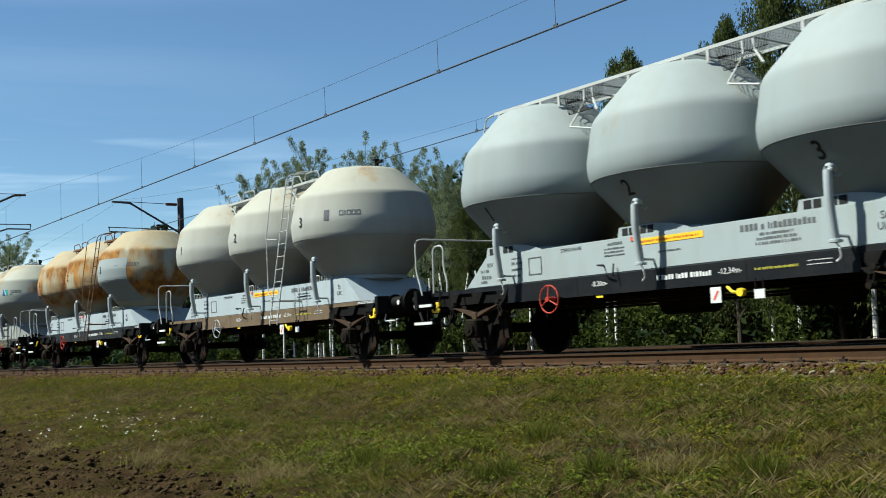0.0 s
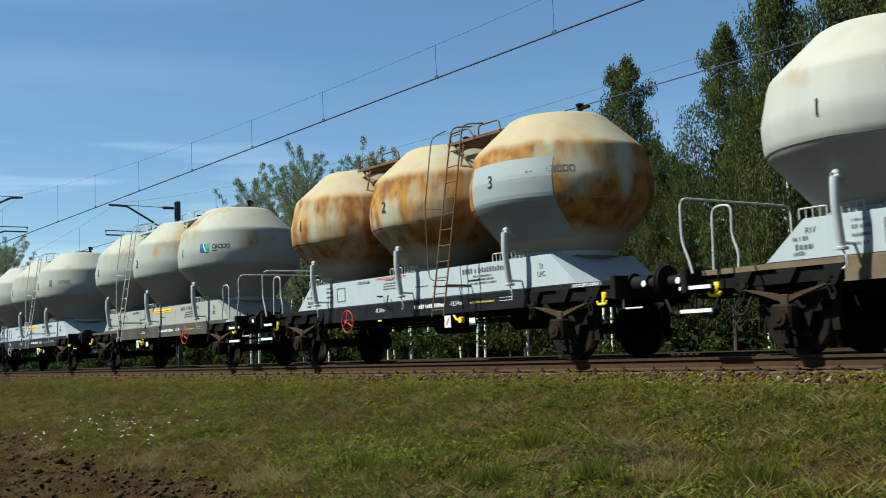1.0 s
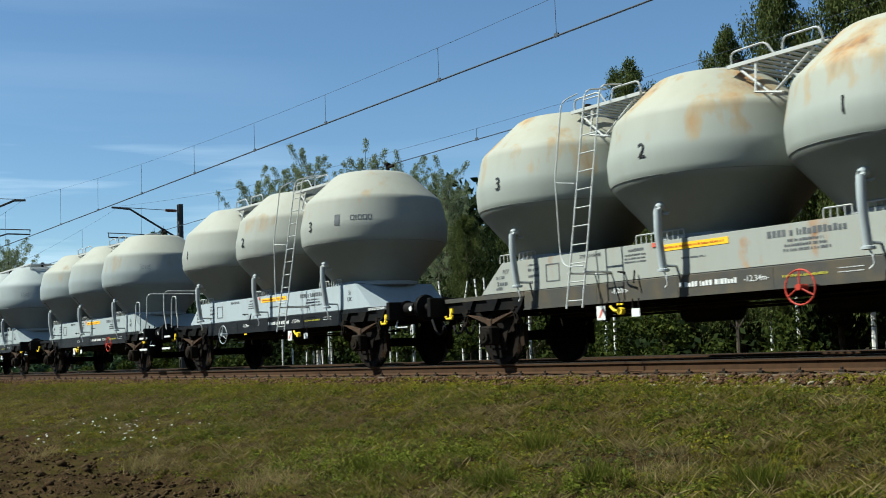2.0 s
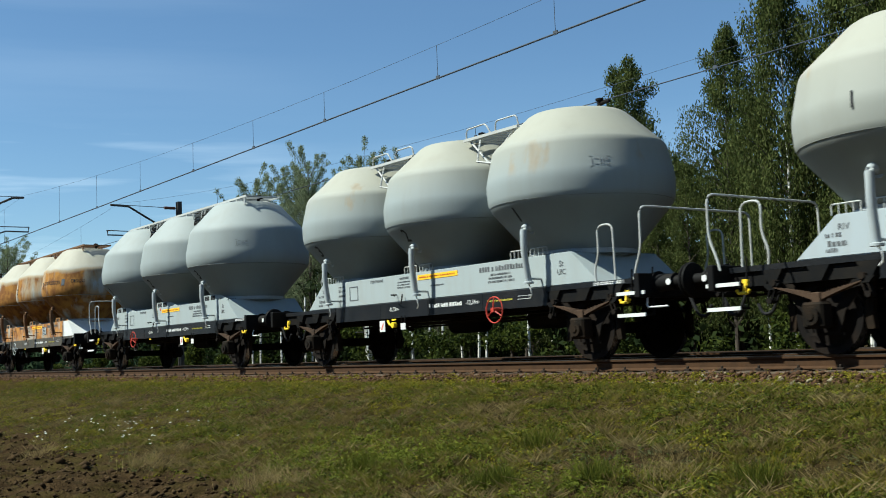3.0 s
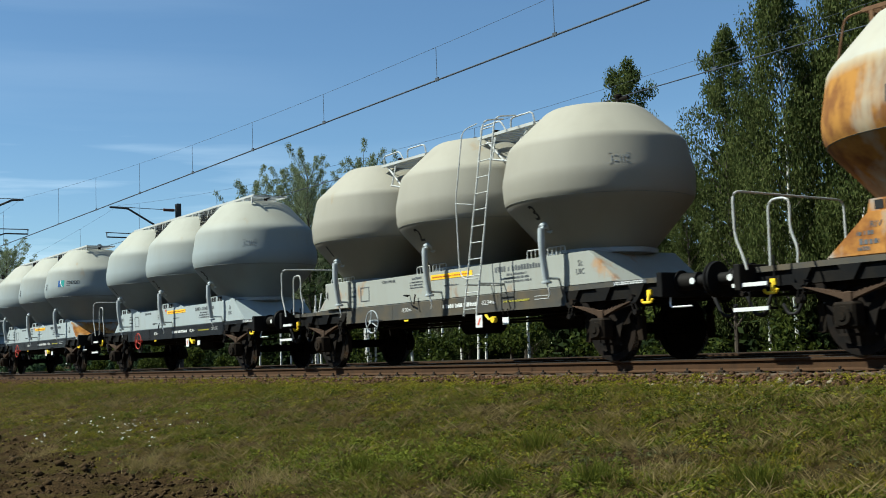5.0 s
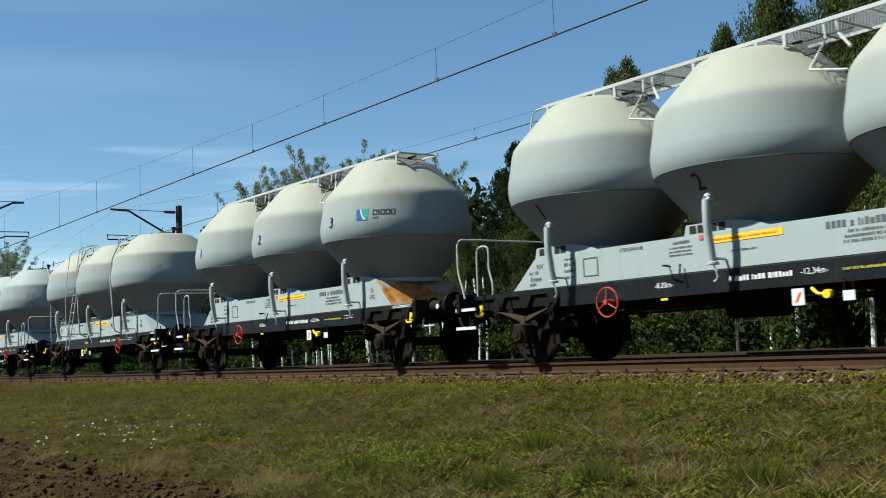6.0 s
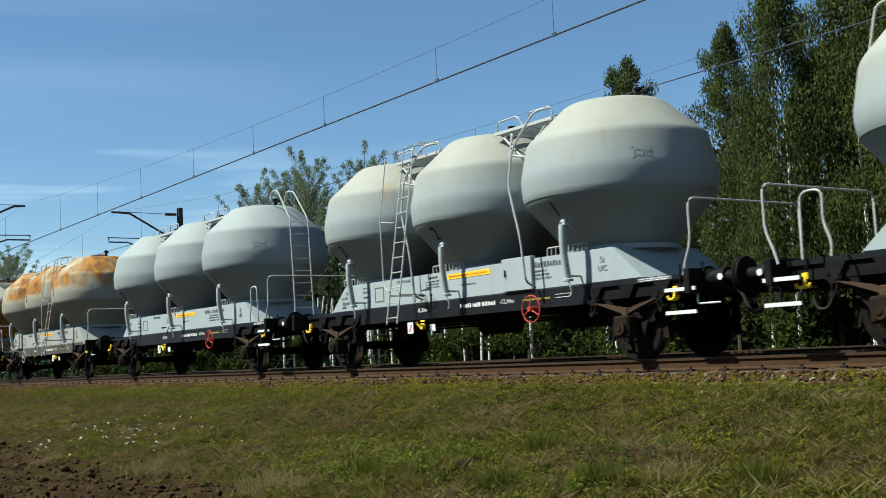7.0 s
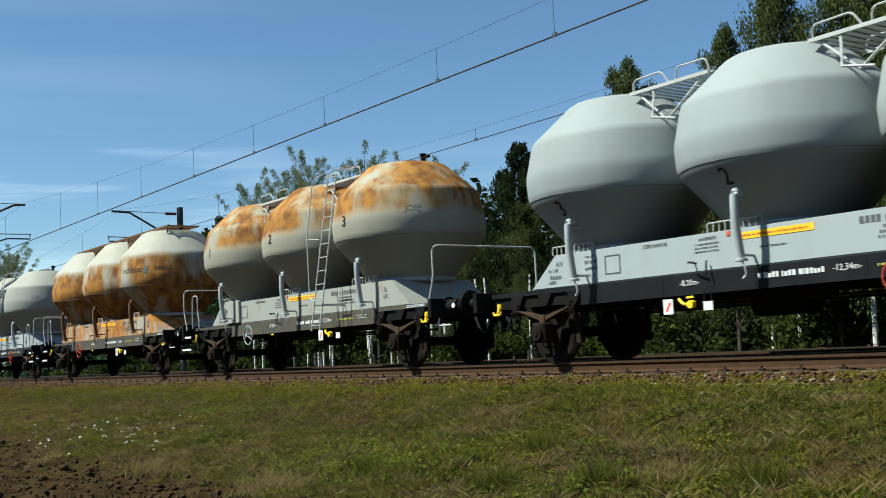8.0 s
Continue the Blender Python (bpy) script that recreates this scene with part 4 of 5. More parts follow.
@lru_cache(None)
def shared(key):
    """Meshes that all wagons have in common."""
    bm = bmesh.new()
    mat, smooth = steel_black, False
    if key == "axle":
        tube(bm, [(0, -1.0, 0), (0, 1.0, 0)], 0.085, 12)
        mat = steel_dirty
    elif key == "axle_box":
        box(bm, -0.15, 0.15, -0.16, 0.06, -0.15, 0.17, bevel=0.03)
        lathe(bm, [(0.11, -0.20), (0.12, -0.16), (0.12, -0.10)], 16, "y")
        lathe(bm, [(0.05, -0.215), (0.05, -0.19)], 12, "y")
        mat = steel_brown
    elif key == "leaf_spring":
        for i in range(7):
            h = 0.62 - 0.075 * i
            prism(bm, [(-h, 0.30 - 0.013 * i + 0.06), (-h * 0.5, 0.235 - 0.013 * i + 0.03), (0, 0.225 - 0.013 * i), (h * 0.5, 0.235 - 0.013 * i + 0.03), (h, 0.30 - 0.013 * i + 0.06), (h, 0.312 - 0.013 * i + 0.06), (0, 0.237 - 0.013 * i), (-h, 0.312 - 0.013 * i + 0.06)], -0.05, 0.05)
        box(bm, -0.06, 0.06, -0.07, 0.07, 0.12, 0.27, bevel=0.01)
        mat = spring_rust
    elif key == "axle_guard":
        for s in (-1, 1):
            prism(bm, [(s * 0.17, -0.20), (s * 0.22, -0.20), (s * 0.30, 0.05), (s * 0.62, 0.42), (s * 0.42, 0.42), (s * 0.18, 0.10)], -0.012, 0.012)
        prism(bm, [(-0.26, -0.20), (0.26, -0.20), (0.26, -0.235), (-0.26, -0.235)], -0.012, 0.02)
        mat = steel_dirty
    elif key == "shackle":
        for dx in (-0.035, 0.035):
            tube(bm, rounded([(dx, -0.03, 0.13), (dx, -0.03, -0.11), (dx, 0.03, -0.11), (dx, 0.03, 0.13)], 0.02), 0.014, 6)
        lathe(bm, [(0.045, -0.06), (0.045, 0.06)], 10, "y", (0, 0, 0.12))
        lathe(bm, [(0.04, -0.06), (0.04, 0.06)], 10, "y", (0, 0, -0.11))
        mat = steel_dirty
    elif key == "brake_block":
        prism(bm, [(0.0, -0.17), (0.05, -0.18), (0.10, -0.17), (0.08, 0.0), (0.10, 0.17), (0.05, 0.18), (0.0, 0.17), (-0.02, 0.0)], -0.045, 0.045)
        tube(bm, [(0.06, 0, 0.1), (0.14, 0, 0.52)], 0.022, 6)
        mat = steel_brown
    elif key == "buffer_casing":
        lathe(bm, [(0.17, 0.0), (0.17, 0.03), (0.125, 0.035), (0.115, 0.30), (0.125, 0.31), (0.125, 0.34), (0.085, 0.345), (0.085, 0.56)], 20, "x")
        smooth = True
    elif key == "buffer_head":
        lathe(bm, [(0.10, 0.55), (0.235, 0.575), (0.245, 0.60), (0.235, 0.612), (0.15, 0.62), (0.0, 0.625)], 28, "x")
        smooth = True
    elif key == "draw_hook":
        prism(bm, [(-0.1, -0.05), (0.18, -0.05), (0.28, -0.10), (0.36, -0.04), (0.36, 0.06), (0.30, 0.08), (0.29, 0.0), (0.22, 0.02), (0.18, 0.06), (-0.1, 0.05)], -0.03, 0.03)
        box(bm, -0.02, 0.02, -0.16, 0.16, -0.14, 0.14, bevel=0.02)
        mat = steel_dirty
    elif key == "screw_link":
        for s in (-0.06, 0.06):
            tube(bm, [(0.30, s, 0.0), (0.46, s, -0.16), (0.62, s, 0.0)], 0.018, 6)
        tube(bm, [(0.46, -0.12, -0.16), (0.46, 0.12, -0.16)], 0.03, 8)
        mat = steel_dirty
    elif key == "brake_hose":
        tube(bm, rounded([(0.02, 0, 0), (0.20, 0, -0.02), (0.36, 0, -0.34), (0.52, 0, -0.36), (0.60, 0, -0.2)], 0.12), 0.024, 8)
        mat = rubber
    elif key == "hand_wheel":
        ring = [(0.215 * math.cos(a), 0, 0.215 * math.sin(a)) for a in (2 * math.pi * i / 28 for i in range(29))]
        tube(bm, ring, 0.012, 8, False)
        for a in (90, 210, 330):
            tube(bm, [(0, -0.03, 0), (0.215 * math.cos(radians(a)), 0, 0.215 * math.sin(radians(a)))], 0.011, 6)
        lathe(bm, [(0.04, -0.05), (0.04, 0.12)], 12, "y")
        mat = red_paint
    elif key == "rope_hook":
        tube(bm, rounded([(0, 0, 0.10), (0, -0.03, -0.03), (0, -0.05, -0.07)], 0.03), 0.026, 8)
        tube(bm, rounded([(-0.10, -0.06, -0.02), (-0.08, -0.06, -0.07), (0.08, -0.06, -0.07), (0.10, -0.06, -0.02)], 0.04), 0.02, 8)
        box(bm, -0.04, 0.04, -0.02, 0.02, 0.03, 0.11)
        mat = yellow_paint
    elif key == "skirt":
        lathe(bm, [(0.90, 1.66), (0.90, 1.73), (0.87, 1.74), (0.80, 1.74)], 24)
        mat = galvanised
    elif key == "seam":
        lathe(bm, [(1.490, 2.515), (1.512, 2.508), (1.490, 2.497)], 64)
        mat, smooth = ink_faint, True
    elif key == "hatch":
        lathe(bm, [(0.27, 4.10), (0.27, 4.165), (0.30, 4.17), (0.30, 4.19), (0.10, 4.21), (0.0, 4.21)], 20)
        mat = galvanised
    elif key == "valve":
        tube(bm, [(0, 0, 4.1), (0, 0, 4.27)], 0.045, 8)
        tube(bm, [(0, 0, 4.22), (0.22, 0, 4.22)], 0.03, 8)
        lathe(bm, [(0.07, 4.27), (0.07, 4.30), (0.0, 4.32)], 12)
        mat = steel_dirty
    elif key == "reservoir":
        lathe(bm, [(0.0, -0.55), (0.12, -0.54), (0.18, -0.48), (0.18, 0.48), (0.12, 0.54), (0.0, 0.55)], 20, "x")
        smooth = True
    elif key == "step":
        box(bm, -0.22, 0.22, -0.14, 0.10, -0.012, 0.012)
        tube(bm, [(-0.2, 0.08, 0), (-0.2, 0.10, 0.36)], 0.014, 6)
        tube(bm, [(0.2, 0.08, 0), (0.2, 0.10, 0.36)], 0.014, 6)
    elif key == "step_edge":
        box(bm, -0.27, 0.27, -0.165, -0.14, -0.025, 0.025)
        mat = white_paint
    return link_mesh(key, bm, mat, smooth)


PAINTS = {
    "clean": weathered("grey_vessel", GREY, 0.02, 0.10),
    "cream": weathered("grey_cream_vessel", GREY, 0.16, 0.60, 3.05, 5.0, 0.8),
    "stained": weathered("stained_vessel", (0.30, 0.315, 0.28), 0.42, 0.6, 3.0, 5.0, 0.9),
    "white": weathered("white_vessel", WHITE, 0.30, 0.55, 3.3, 5.0, 1.0),
    "beige": weathered("beige_vessel", (0.285, 0.265, 0.215), 0.16, 0.25, 3.2, 5.0, 1.0),
    "dull": weathered("dull_vessel", (0.30, 0.305, 0.27), 0.20, 0.35, 3.2, 5.0, 1.0),
    "rusty": weathered("rusty_vessel", (0.37, 0.34, 0.25), 0.84, 0.8, 2.1, 3.42, 0.22, 0.6),
    "belt": weathered("rust_belted_vessel", WHITE, 0.86, 0.5, 1.5, 3.32, 0.03, 0.6),
    "rusttop": weathered("rust_topped_vessel", (0.31, 0.29, 0.23), 0.84, 0.6, 3.0, 5.0, 1.0, 0.6),
}


def deck_paint(name, base, rust):
    m, n, l, b = material(name, 0.5)
    v, run = mapped(n, l), mapped(n, l, (3, 3, 0.5))
    f, fine = noise_of(n, l, v, 1.1, 6, 0.65), noise_of(n, l, v, 30, 4)
    r = noise_of(n, l, run, 1.6, 5)
    e = 0.72 - 0.30 * rust
    s = ramp(n, l, maths(n, l, "ADD", maths(n, l, "MULTIPLY", f, 0.65), maths(n, l, "MULTIPLY", r, 0.35)), e, e + 0.12)
    c = mix(n, l, ramp(n, l, r, 0.45, 0.8, 0, 0.25), base, (0.25, 0.22, 0.17))
    c = mix(n, l, s, c, mix(n, l, ramp(n, l, noise_of(n, l, v, 4.5, 5), 0.38, 0.62), (0.44, 0.205, 0.045), (0.23, 0.090, 0.022)))
    l.new(c, b.inputs["Base Color"])
    bumped(n, l, b, fine, 0.12, 0.004)
    return m


DECKS = {"clean": deck_paint("deck_grey", (0.33, 0.365, 0.365), 0.05), "dull": deck_paint("deck_dull", (0.31, 0.315, 0.28), 0.52), "rusty": deck_paint("deck_rusty", (0.36, 0.345, 0.30), 1.08), "pale": deck_paint("deck_pale", (0.37, 0.41, 0.43), 0.12)}
SILLS = {"black": sill_black, "dusty": sill_dusty, "rusty": sill_rusty}


@lru_cache(None)
def deck_mesh(mat):
    bm = bmesh.new()
    lo = [bm.verts.new((x, y, 1.165)) for x, y in ((-4.42, SIDE), (4.42, SIDE), (4.42, -SIDE), (-4.42, -SIDE))]
    hi = [bm.verts.new((x, y, 1.675)) for x, y in ((-3.82, SIDE), (3.82, SIDE), (3.82, -SIDE), (-3.82, -SIDE))]
    bm.faces.new(lo[::-1])
    bm.faces.new(hi)
    for k in range(4):
        bm.faces.new((lo[k], lo[(k + 1) % 4], hi[(k + 1) % 4], hi[k]))
    bmesh.ops.bevel(bm, geom=list(bm.edges), offset=0.012, segments=2, affect="EDGES")
    return link_mesh("deck_body", bm, mat)


@lru_cache(None)
def sill_mesh(mat):
    bm = boxes((-3.28, 3.28, SIDE - 0.01, SIDE + 0.07, 0.87, 1.163), bevel=0.008)
    box(bm, -3.28, 3.28, SIDE - 0.03, SIDE - 0.01, 0.865, 0.885)
    for x in (-1.6, 0, 1.6):
        box(bm, x - 0.012, x + 0.012, SIDE - 0.014, SIDE - 0.01, 0.886, 1.15)
    for s in (-1, 1):
        box(bm, min(s * 3.282, s * 5.52), max(s * 3.282, s * 5.52), SIDE - 0.01, SIDE + 0.07, 1.09, 1.163)
    return link_mesh("side_sill", bm, mat)


@lru_cache(None)
def sill_end_mesh():
    """The set-back end of the sill over an axle, with gussets to the springs."""
    bm = boxes((3.285, 5.50, SIDE + 0.03, SIDE + 0.07, 0.90, 1.088))
    for x in (3.42, 4.10, 4.78):
        prism(bm, [(x - 0.16, 1.088), (x + 0.16, 1.088), (x + 0.04, 0.90), (x - 0.04, 0.90)], SIDE - 0.02, SIDE + 0.028)
    return link_mesh("sill_end", bm, steel_black)


@lru_cache(None)
def saddle_mesh(mat):
    """The upright plate under a vessel: an arc with a raised strip of ports."""
    bm = prism(bmesh.new(), [(-0.70, 1.67), (0.72, 1.67), (0.55, 1.735), (0.32, 1.785), (0.08, 1.815), (0.05, 1.82), (-0.66, 1.82)], -0.935, -0.905)
    return link_mesh("saddle", bm, mat)


@lru_cache(None)
def cage_mesh():
    """A low guard of bars round the vessel's holding pins."""
    bm = bmesh.new()
    tube(bm, rounded([(-0.2, -0.93, 1.67), (-0.2, -0.93, 1.80), (0.2, -0.93, 1.80), (0.2, -0.93, 1.67)], 0.03), 0.011, 6)
    for dx in (-0.1, 0.0, 0.1):
        tube(bm, [(dx, -0.93, 1.67), (dx, -0.93, 1.80)], 0.009, 6)
    return link_mesh("pin_guard", bm, rail_tube)


@lru_cache(None)
def port_mesh():
    return link_mesh("inspection_port", boxes((-0.058, 0.058, -0.939, -0.934, 1.692, 1.80)), dark_gap)


def bars(rows, w):
    """Lines of writing too small to read: rows of (x, z, length, height), broken into words."""
    bm = bmesh.new()
    r = random.Random(len(rows) * 7 + int(rows[0][2] * 100))
    for x, z, length, h in rows:
        p = 0.0
        while p < length:
            k = min(length - p, r.choice((0.28, 0.55, 0.62, 0.7)) * h)
            box(bm, x + p, x + p + k, w - 0.002, w, z - h / 2, z + h / 2 * r.choice((1, 1, 0.6)))
            p += k + h * r.choice((0.2, 0.22, 0.24, 0.26, 0.7))
    return bm


@lru_cache(None)
def bars_mesh(rows, w, mat):
    return link_mesh("writing", bars(rows, w), mat)


def writing(root, rows, w, mat):
    return tagged(put("writing", bars_mesh(rows, w, mat), root), kind="stuff")


def lettering(root, body, x, z, size, mat, turn, y=SIDE, bold=0.0):
    put("lettering", text_mesh(body, size, mat, bold), root, turn @ pose(x, y - 0.004, z, 90, 0, 0))


@lru_cache(None)
def pipe_mesh(mat, x):
    bm = bmesh.new()
    tube(bm, rounded([(x + 0.02, -1.06, 2.06), (x + 0.02, -1.16, 2.14), (x + 0.02, -1.29, 2.10), (x + 0.01, -1.29, 1.75), (x, -1.21, 1.24)], 0.10), 0.055, 10)
    for z in (1.26,):
        lathe(bm, [(0.085, 1.22), (0.085, 1.25), (0.06, 1.26)], 12, "z", (x, -1.21, 0))
    lathe(bm, [(0.09, -1.12), (0.09, -1.08)], 12, "y", (x + 0.02, 0, 2.09))
    tube(bm, [(x, -1.17, 1.30), (x, -0.95, 1.30)], 0.02, 6)
    return link_mesh("discharge_pipe", bm, mat, True)


@lru_cache(None)
def strap_mesh(x):
    return link_mesh("hose_strap", tubes(0.012, rounded([(x, -1.22, 1.24), (x + 0.07, -1.24, 1.16), (x + 0.06, -1.20, 1.04), (x - 0.02, -1.18, 1.00)], 0.05), seg=6), white_paint)


@lru_cache(None)
def crossbar(mat):
    return link_mesh("crossbar", boxes((0, 0.025, -0.44, 0.44, 4.19, 4.212)), mat)


@lru_cache(None)
def slat(mat):
    return link_mesh("slat", boxes((0, 0.06, -0.58, 0.58, 4.06, 4.082)), mat)


def roof_walkway(root, mat, turn):
    """The grating walk along the vessel tops, with brackets and the braces between the vessels."""
    w = part("roof_walkway", boxes((-4.0, 4.05, -0.47, -0.44, 4.185, 4.235)), mat, root, m=turn)
    part("edge_beam", boxes((-4.0, 4.05, 0.44, 0.47, 4.185, 4.235)), mat, w)
    for i in range(17):
        put("crossbar", crossbar(mat), w, pose(-4.0 + 0.5 * i, 0, 0))
    grating = part("grating", boxes(*[(-4.0, 4.0, -0.415 + 0.04 * i, -0.403 + 0.04 * i, 4.214, 4.228) for i in range(21)], *[(-3.95 + 0.1 * i, -3.938 + 0.1 * i, -0.43, 0.43, 4.2285, 4.233) for i in range(80)]), walk_grating if mat is not tube_rusty else mat, w)
    tagged(grating, kind="stuff")
    for x in TANKS:
        for dx in (-0.75, -0.3, 0.35, 0.8):
            part("bracket", boxes((x + dx - 0.025, x + dx + 0.025, -0.468, -0.442, 4.02, 4.186)), mat, w)
    for x in (-1.565, 1.565):
        for line in (rounded([(x - 0.16, -0.46, 4.16), (x - 0.12, -0.50, 3.95), (x - 0.22, -0.75, 3.55), (x + 0.35, -0.8, 3.42)], 0.05), rounded([(x + 0.02, -0.46, 4.16), (x + 0.05, -0.48, 4.0), (x + 0.35, -0.7, 3.72)], 0.05), [(x - 0.05, 0.46, 4.16), (x - 0.2, 0.8, 3.5)]):
            part("brace", tubes(0.018, line, seg=6), mat, w)
        # a net of thin bars that hangs between the vessels
        guard = part("guard_mesh", tubes(0.006, *[[(x - 0.62 + 0.05 * i, -0.46, 4.17), (x - 0.55 + 0.045 * i, -0.50, 4.0), (x - 0.36 + 0.03 * i, -0.62, 3.78)] for i in range(19)], [(x - 0.55, -0.50, 4.0), (x + 0.30, -0.50, 4.0)], [(x - 0.36, -0.62, 3.78), (x + 0.20, -0.62, 3.78)], seg=4), steel_dirty if mat is not tube_rusty else mat, w)
        tagged(guard, kind="stuff")
    part("end_rail", tubes(0.016, rounded([(-4.0, -0.46, 4.2), (-4.25, -0.46, 4.18), (-4.38, -0.5, 3.55), (-4.40, -0.55, 3.2)], 0.1), seg=6), mat, w)


def platforms(root, mat, turn, gaps):
    """Short platforms between vessels, with bent hand rails."""
    for x in gaps:
        p = part("platform", boxes((x - 0.75, x + 0.75, -0.62, -0.58, 4.045, 4.095)), mat, root, m=turn @ pose(0, 0, -0.12))
        part("edge_beam", boxes((x - 0.75, x + 0.75, 0.58, 0.62, 4.045, 4.095)), mat, p)
        for i in range(11):
            put("slat", slat(mat), p, pose(x - 0.75 + 0.15 * i, 0, 0))
        for s in (-1, 1):
            part("hand_rail", tubes(0.014, rounded([(x - 0.7, s * 0.58, 4.08), (x - 0.68, s * 0.60, 4.26), (x - 0.1, s * 0.62, 4.27), (x + 0.02, s * 0.60, 4.08)], 0.08), rounded([(x + 0.15, s * 0.60, 4.08), (x + 0.18, s * 0.62, 4.26), (x + 0.72, s * 0.60, 4.27), (x + 0.75, s * 0.58, 4.08)], 0.08), seg=6), mat, p)
        part("support", tubes(0.02, [(x - 0.6, -0.56, 4.03), (x - 0.05, -0.60, 3.55), (x + 0.6, -0.56, 4.03)], [(x - 0.3, -0.58, 4.03), (x - 0.2, -0.75, 3.60), (x + 0.25, -0.78, 3.50)], seg=6), mat, p)


def side_ladder(root, mat, turn, x, lean=0.12):
    """A ladder from below the sill to the platform, with its side guards."""
    lines, rungs = [], []
    foot, head = Vector((x, -1.55, 0.80)), Vector((x + lean, -1.08, 4.10))
    for s in (-0.17, 0.17):
        lines.append([foot + Vector((s, 0, 0)), head + Vector((s * 0.95, 0, 0)), head + Vector((s * 0.95, 0.45, 0.06))])
    lad = part("ladder", tubes(0.0145, *[rounded(l, 0.15) for l in lines], seg=6), mat, root, m=turn)
    for i in range(12):
        p = foot.lerp(head, (i + 0.4) / 12)
        part("rung", tubes(0.010, [p + Vector((-0.17, 0, 0)), p + Vector((0.17, 0, 0))], seg=6), mat, lad)
    part("ladder_guard", tubes(0.011, rounded([(x - 0.25, -1.05, 4.08), (x - 0.34, -1.30, 3.95), (x - 0.40, -1.45, 2.75), (x - 0.33, -1.48, 1.60), (x - 0.20, -1.52, 1.42), (x + 0.20, -1.52, 1.40)], 0.12), [(x - 0.40, -1.45, 2.70), (x - 0.12, -1.32, 2.66)], seg=6), mat, lad)
    part("stay", tubes(0.016, [(x - 0.17, -1.50, 1.32), (x - 0.17, -0.95, 1.32), (x + 0.18, -0.96, 1.32), (x + 0.18, -1.50, 1.32)], seg=6), mat, lad)


def end_rails(root, mat, turn, x, loop=True):
    """Bent tube rails of the shunter's stand at one end; x is its middle, turned outward by its sign."""
    s = 1 if x > 0 else -1
    for y in (-1.20, 1.20) if loop else ():
        part("end_handrail", tubes(0.0155, rounded([(s * 4.64, y, 1.14), (s * 4.62, y, 1.32), (s * 4.72, y, 1.55), (s * 4.70, y, 1.96), (s * 5.02, y, 1.96), (s * 5.04, y, 1.14)], 0.13), seg=8), mat, root, m=turn)
    part("crossing_rail", tubes(0.0165, rounded([(s * 5.40, -1.20, 1.12), (s * 5.45, -1.20, 1.30), (s * 5.56, -1.20, 1.55), (s * 5.56, -1.20, 2.15), (s * 5.56, 1.20, 2.15), (s * 5.56, 1.20, 1.12)], 0.14), seg=8), mat, root, m=turn)


def end_ladder(root, mat, turn, x):
    s = 1 if x > 0 else -1
    lad = part("end_ladder", tubes(0.018, *[rounded([(x, y, 1.15), (x - s * 0.12, y, 3.55), (x - s * 0.75, y * 0.9, 4.32), (x - s * 1.1, y * 0.8, 4.34), (x - s * 1.15, y * 0.8, 4.1)], 0.12) for y in (-0.24, 0.24)], seg=6), mat, root, m=turn)
    for i in range(8):
        part("rung", tubes(0.010, [(x - s * 0.015 * i, -0.24, 1.45 + 0.29 * i), (x - s * 0.015 * i, 0.24, 1.45 + 0.29 * i)], seg=6), mat, lad)


def letter_frame(w, h, mat, stroke=0.012):
    """A plain open frame that stands for one letter of a name."""
    bm = bmesh.new()
    for x0, x1, z0, z1 in ((-w / 2, w / 2, h / 2 - stroke, h / 2), (-w / 2, w / 2, -h / 2, stroke - h / 2), (-w / 2, stroke - w / 2, -h / 2 + stroke, h / 2 - stroke), (w / 2 - stroke, w / 2, stroke - h / 2, h / 2 - stroke)):
        box(bm, x0, x1, z0, z1, 0.0, 0.001)
    return link_mesh("plate", bm, mat)


def logo(root, x, angle, z, profile, mark):
    """The maker's mark: a two-coloured field with a swoosh, and a bar for the name."""
    faded = mark != "logo"
    a, b = (ink_grey, ink_grey) if faded else (ink_blue, ink_green)
    t = pose(x, 0, 0)
    if mark == "wide":
        for k in range(8):
            put("name_bar", wrap(letter_frame(0.075, 0.11, ink), angle - 0.46 + 0.066 * k, z, profile, 0.004), root, t)
        angle += 0.18
    put("mark_field", wrap(grid_mesh(0.12, 0.22, 4, 4, a), angle - 0.075, z, profile), root, t)
    if not faded:
        put("mark_field", wrap(grid_mesh(0.13, 0.22, 3, 4, b), angle + 0.006, z, profile), root, t)
        sweep = bmesh.new()
        ring = [[sweep.verts.new((-0.035 + 0.10 * (i / 8) ** 2 + d, 0.11 - 0.22 * i / 8, 0.006)) for d in (-0.014, 0.014)] for i in range(9)]
        for A, B in zip(ring, ring[1:]):
            sweep.faces.new((A[0], B[0], B[1], A[1]))
        put("mark_sweep", wrap(link_mesh("plate", sweep, white_paint), angle - 0.03, z, profile), root, t)
    for dx, w in ((0.0, 0.085), (0.05, 0.026), (0.10, 0.08), (0.165, 0.08), (0.23, 0.08)):
        put("name_bar", wrap(letter_frame(w, 0.10, (ink if mark == "wide" else a) if faded else ink, 0.013), angle + 0.14 + dx, z + 0.03, profile, 0.004), root, t)
    if not faded:
        put("name_bar", wrap(grid_mesh(0.13, 0.025, 3, 1, ink_grey), angle + 0.15, z - 0.07, profile), root, t)


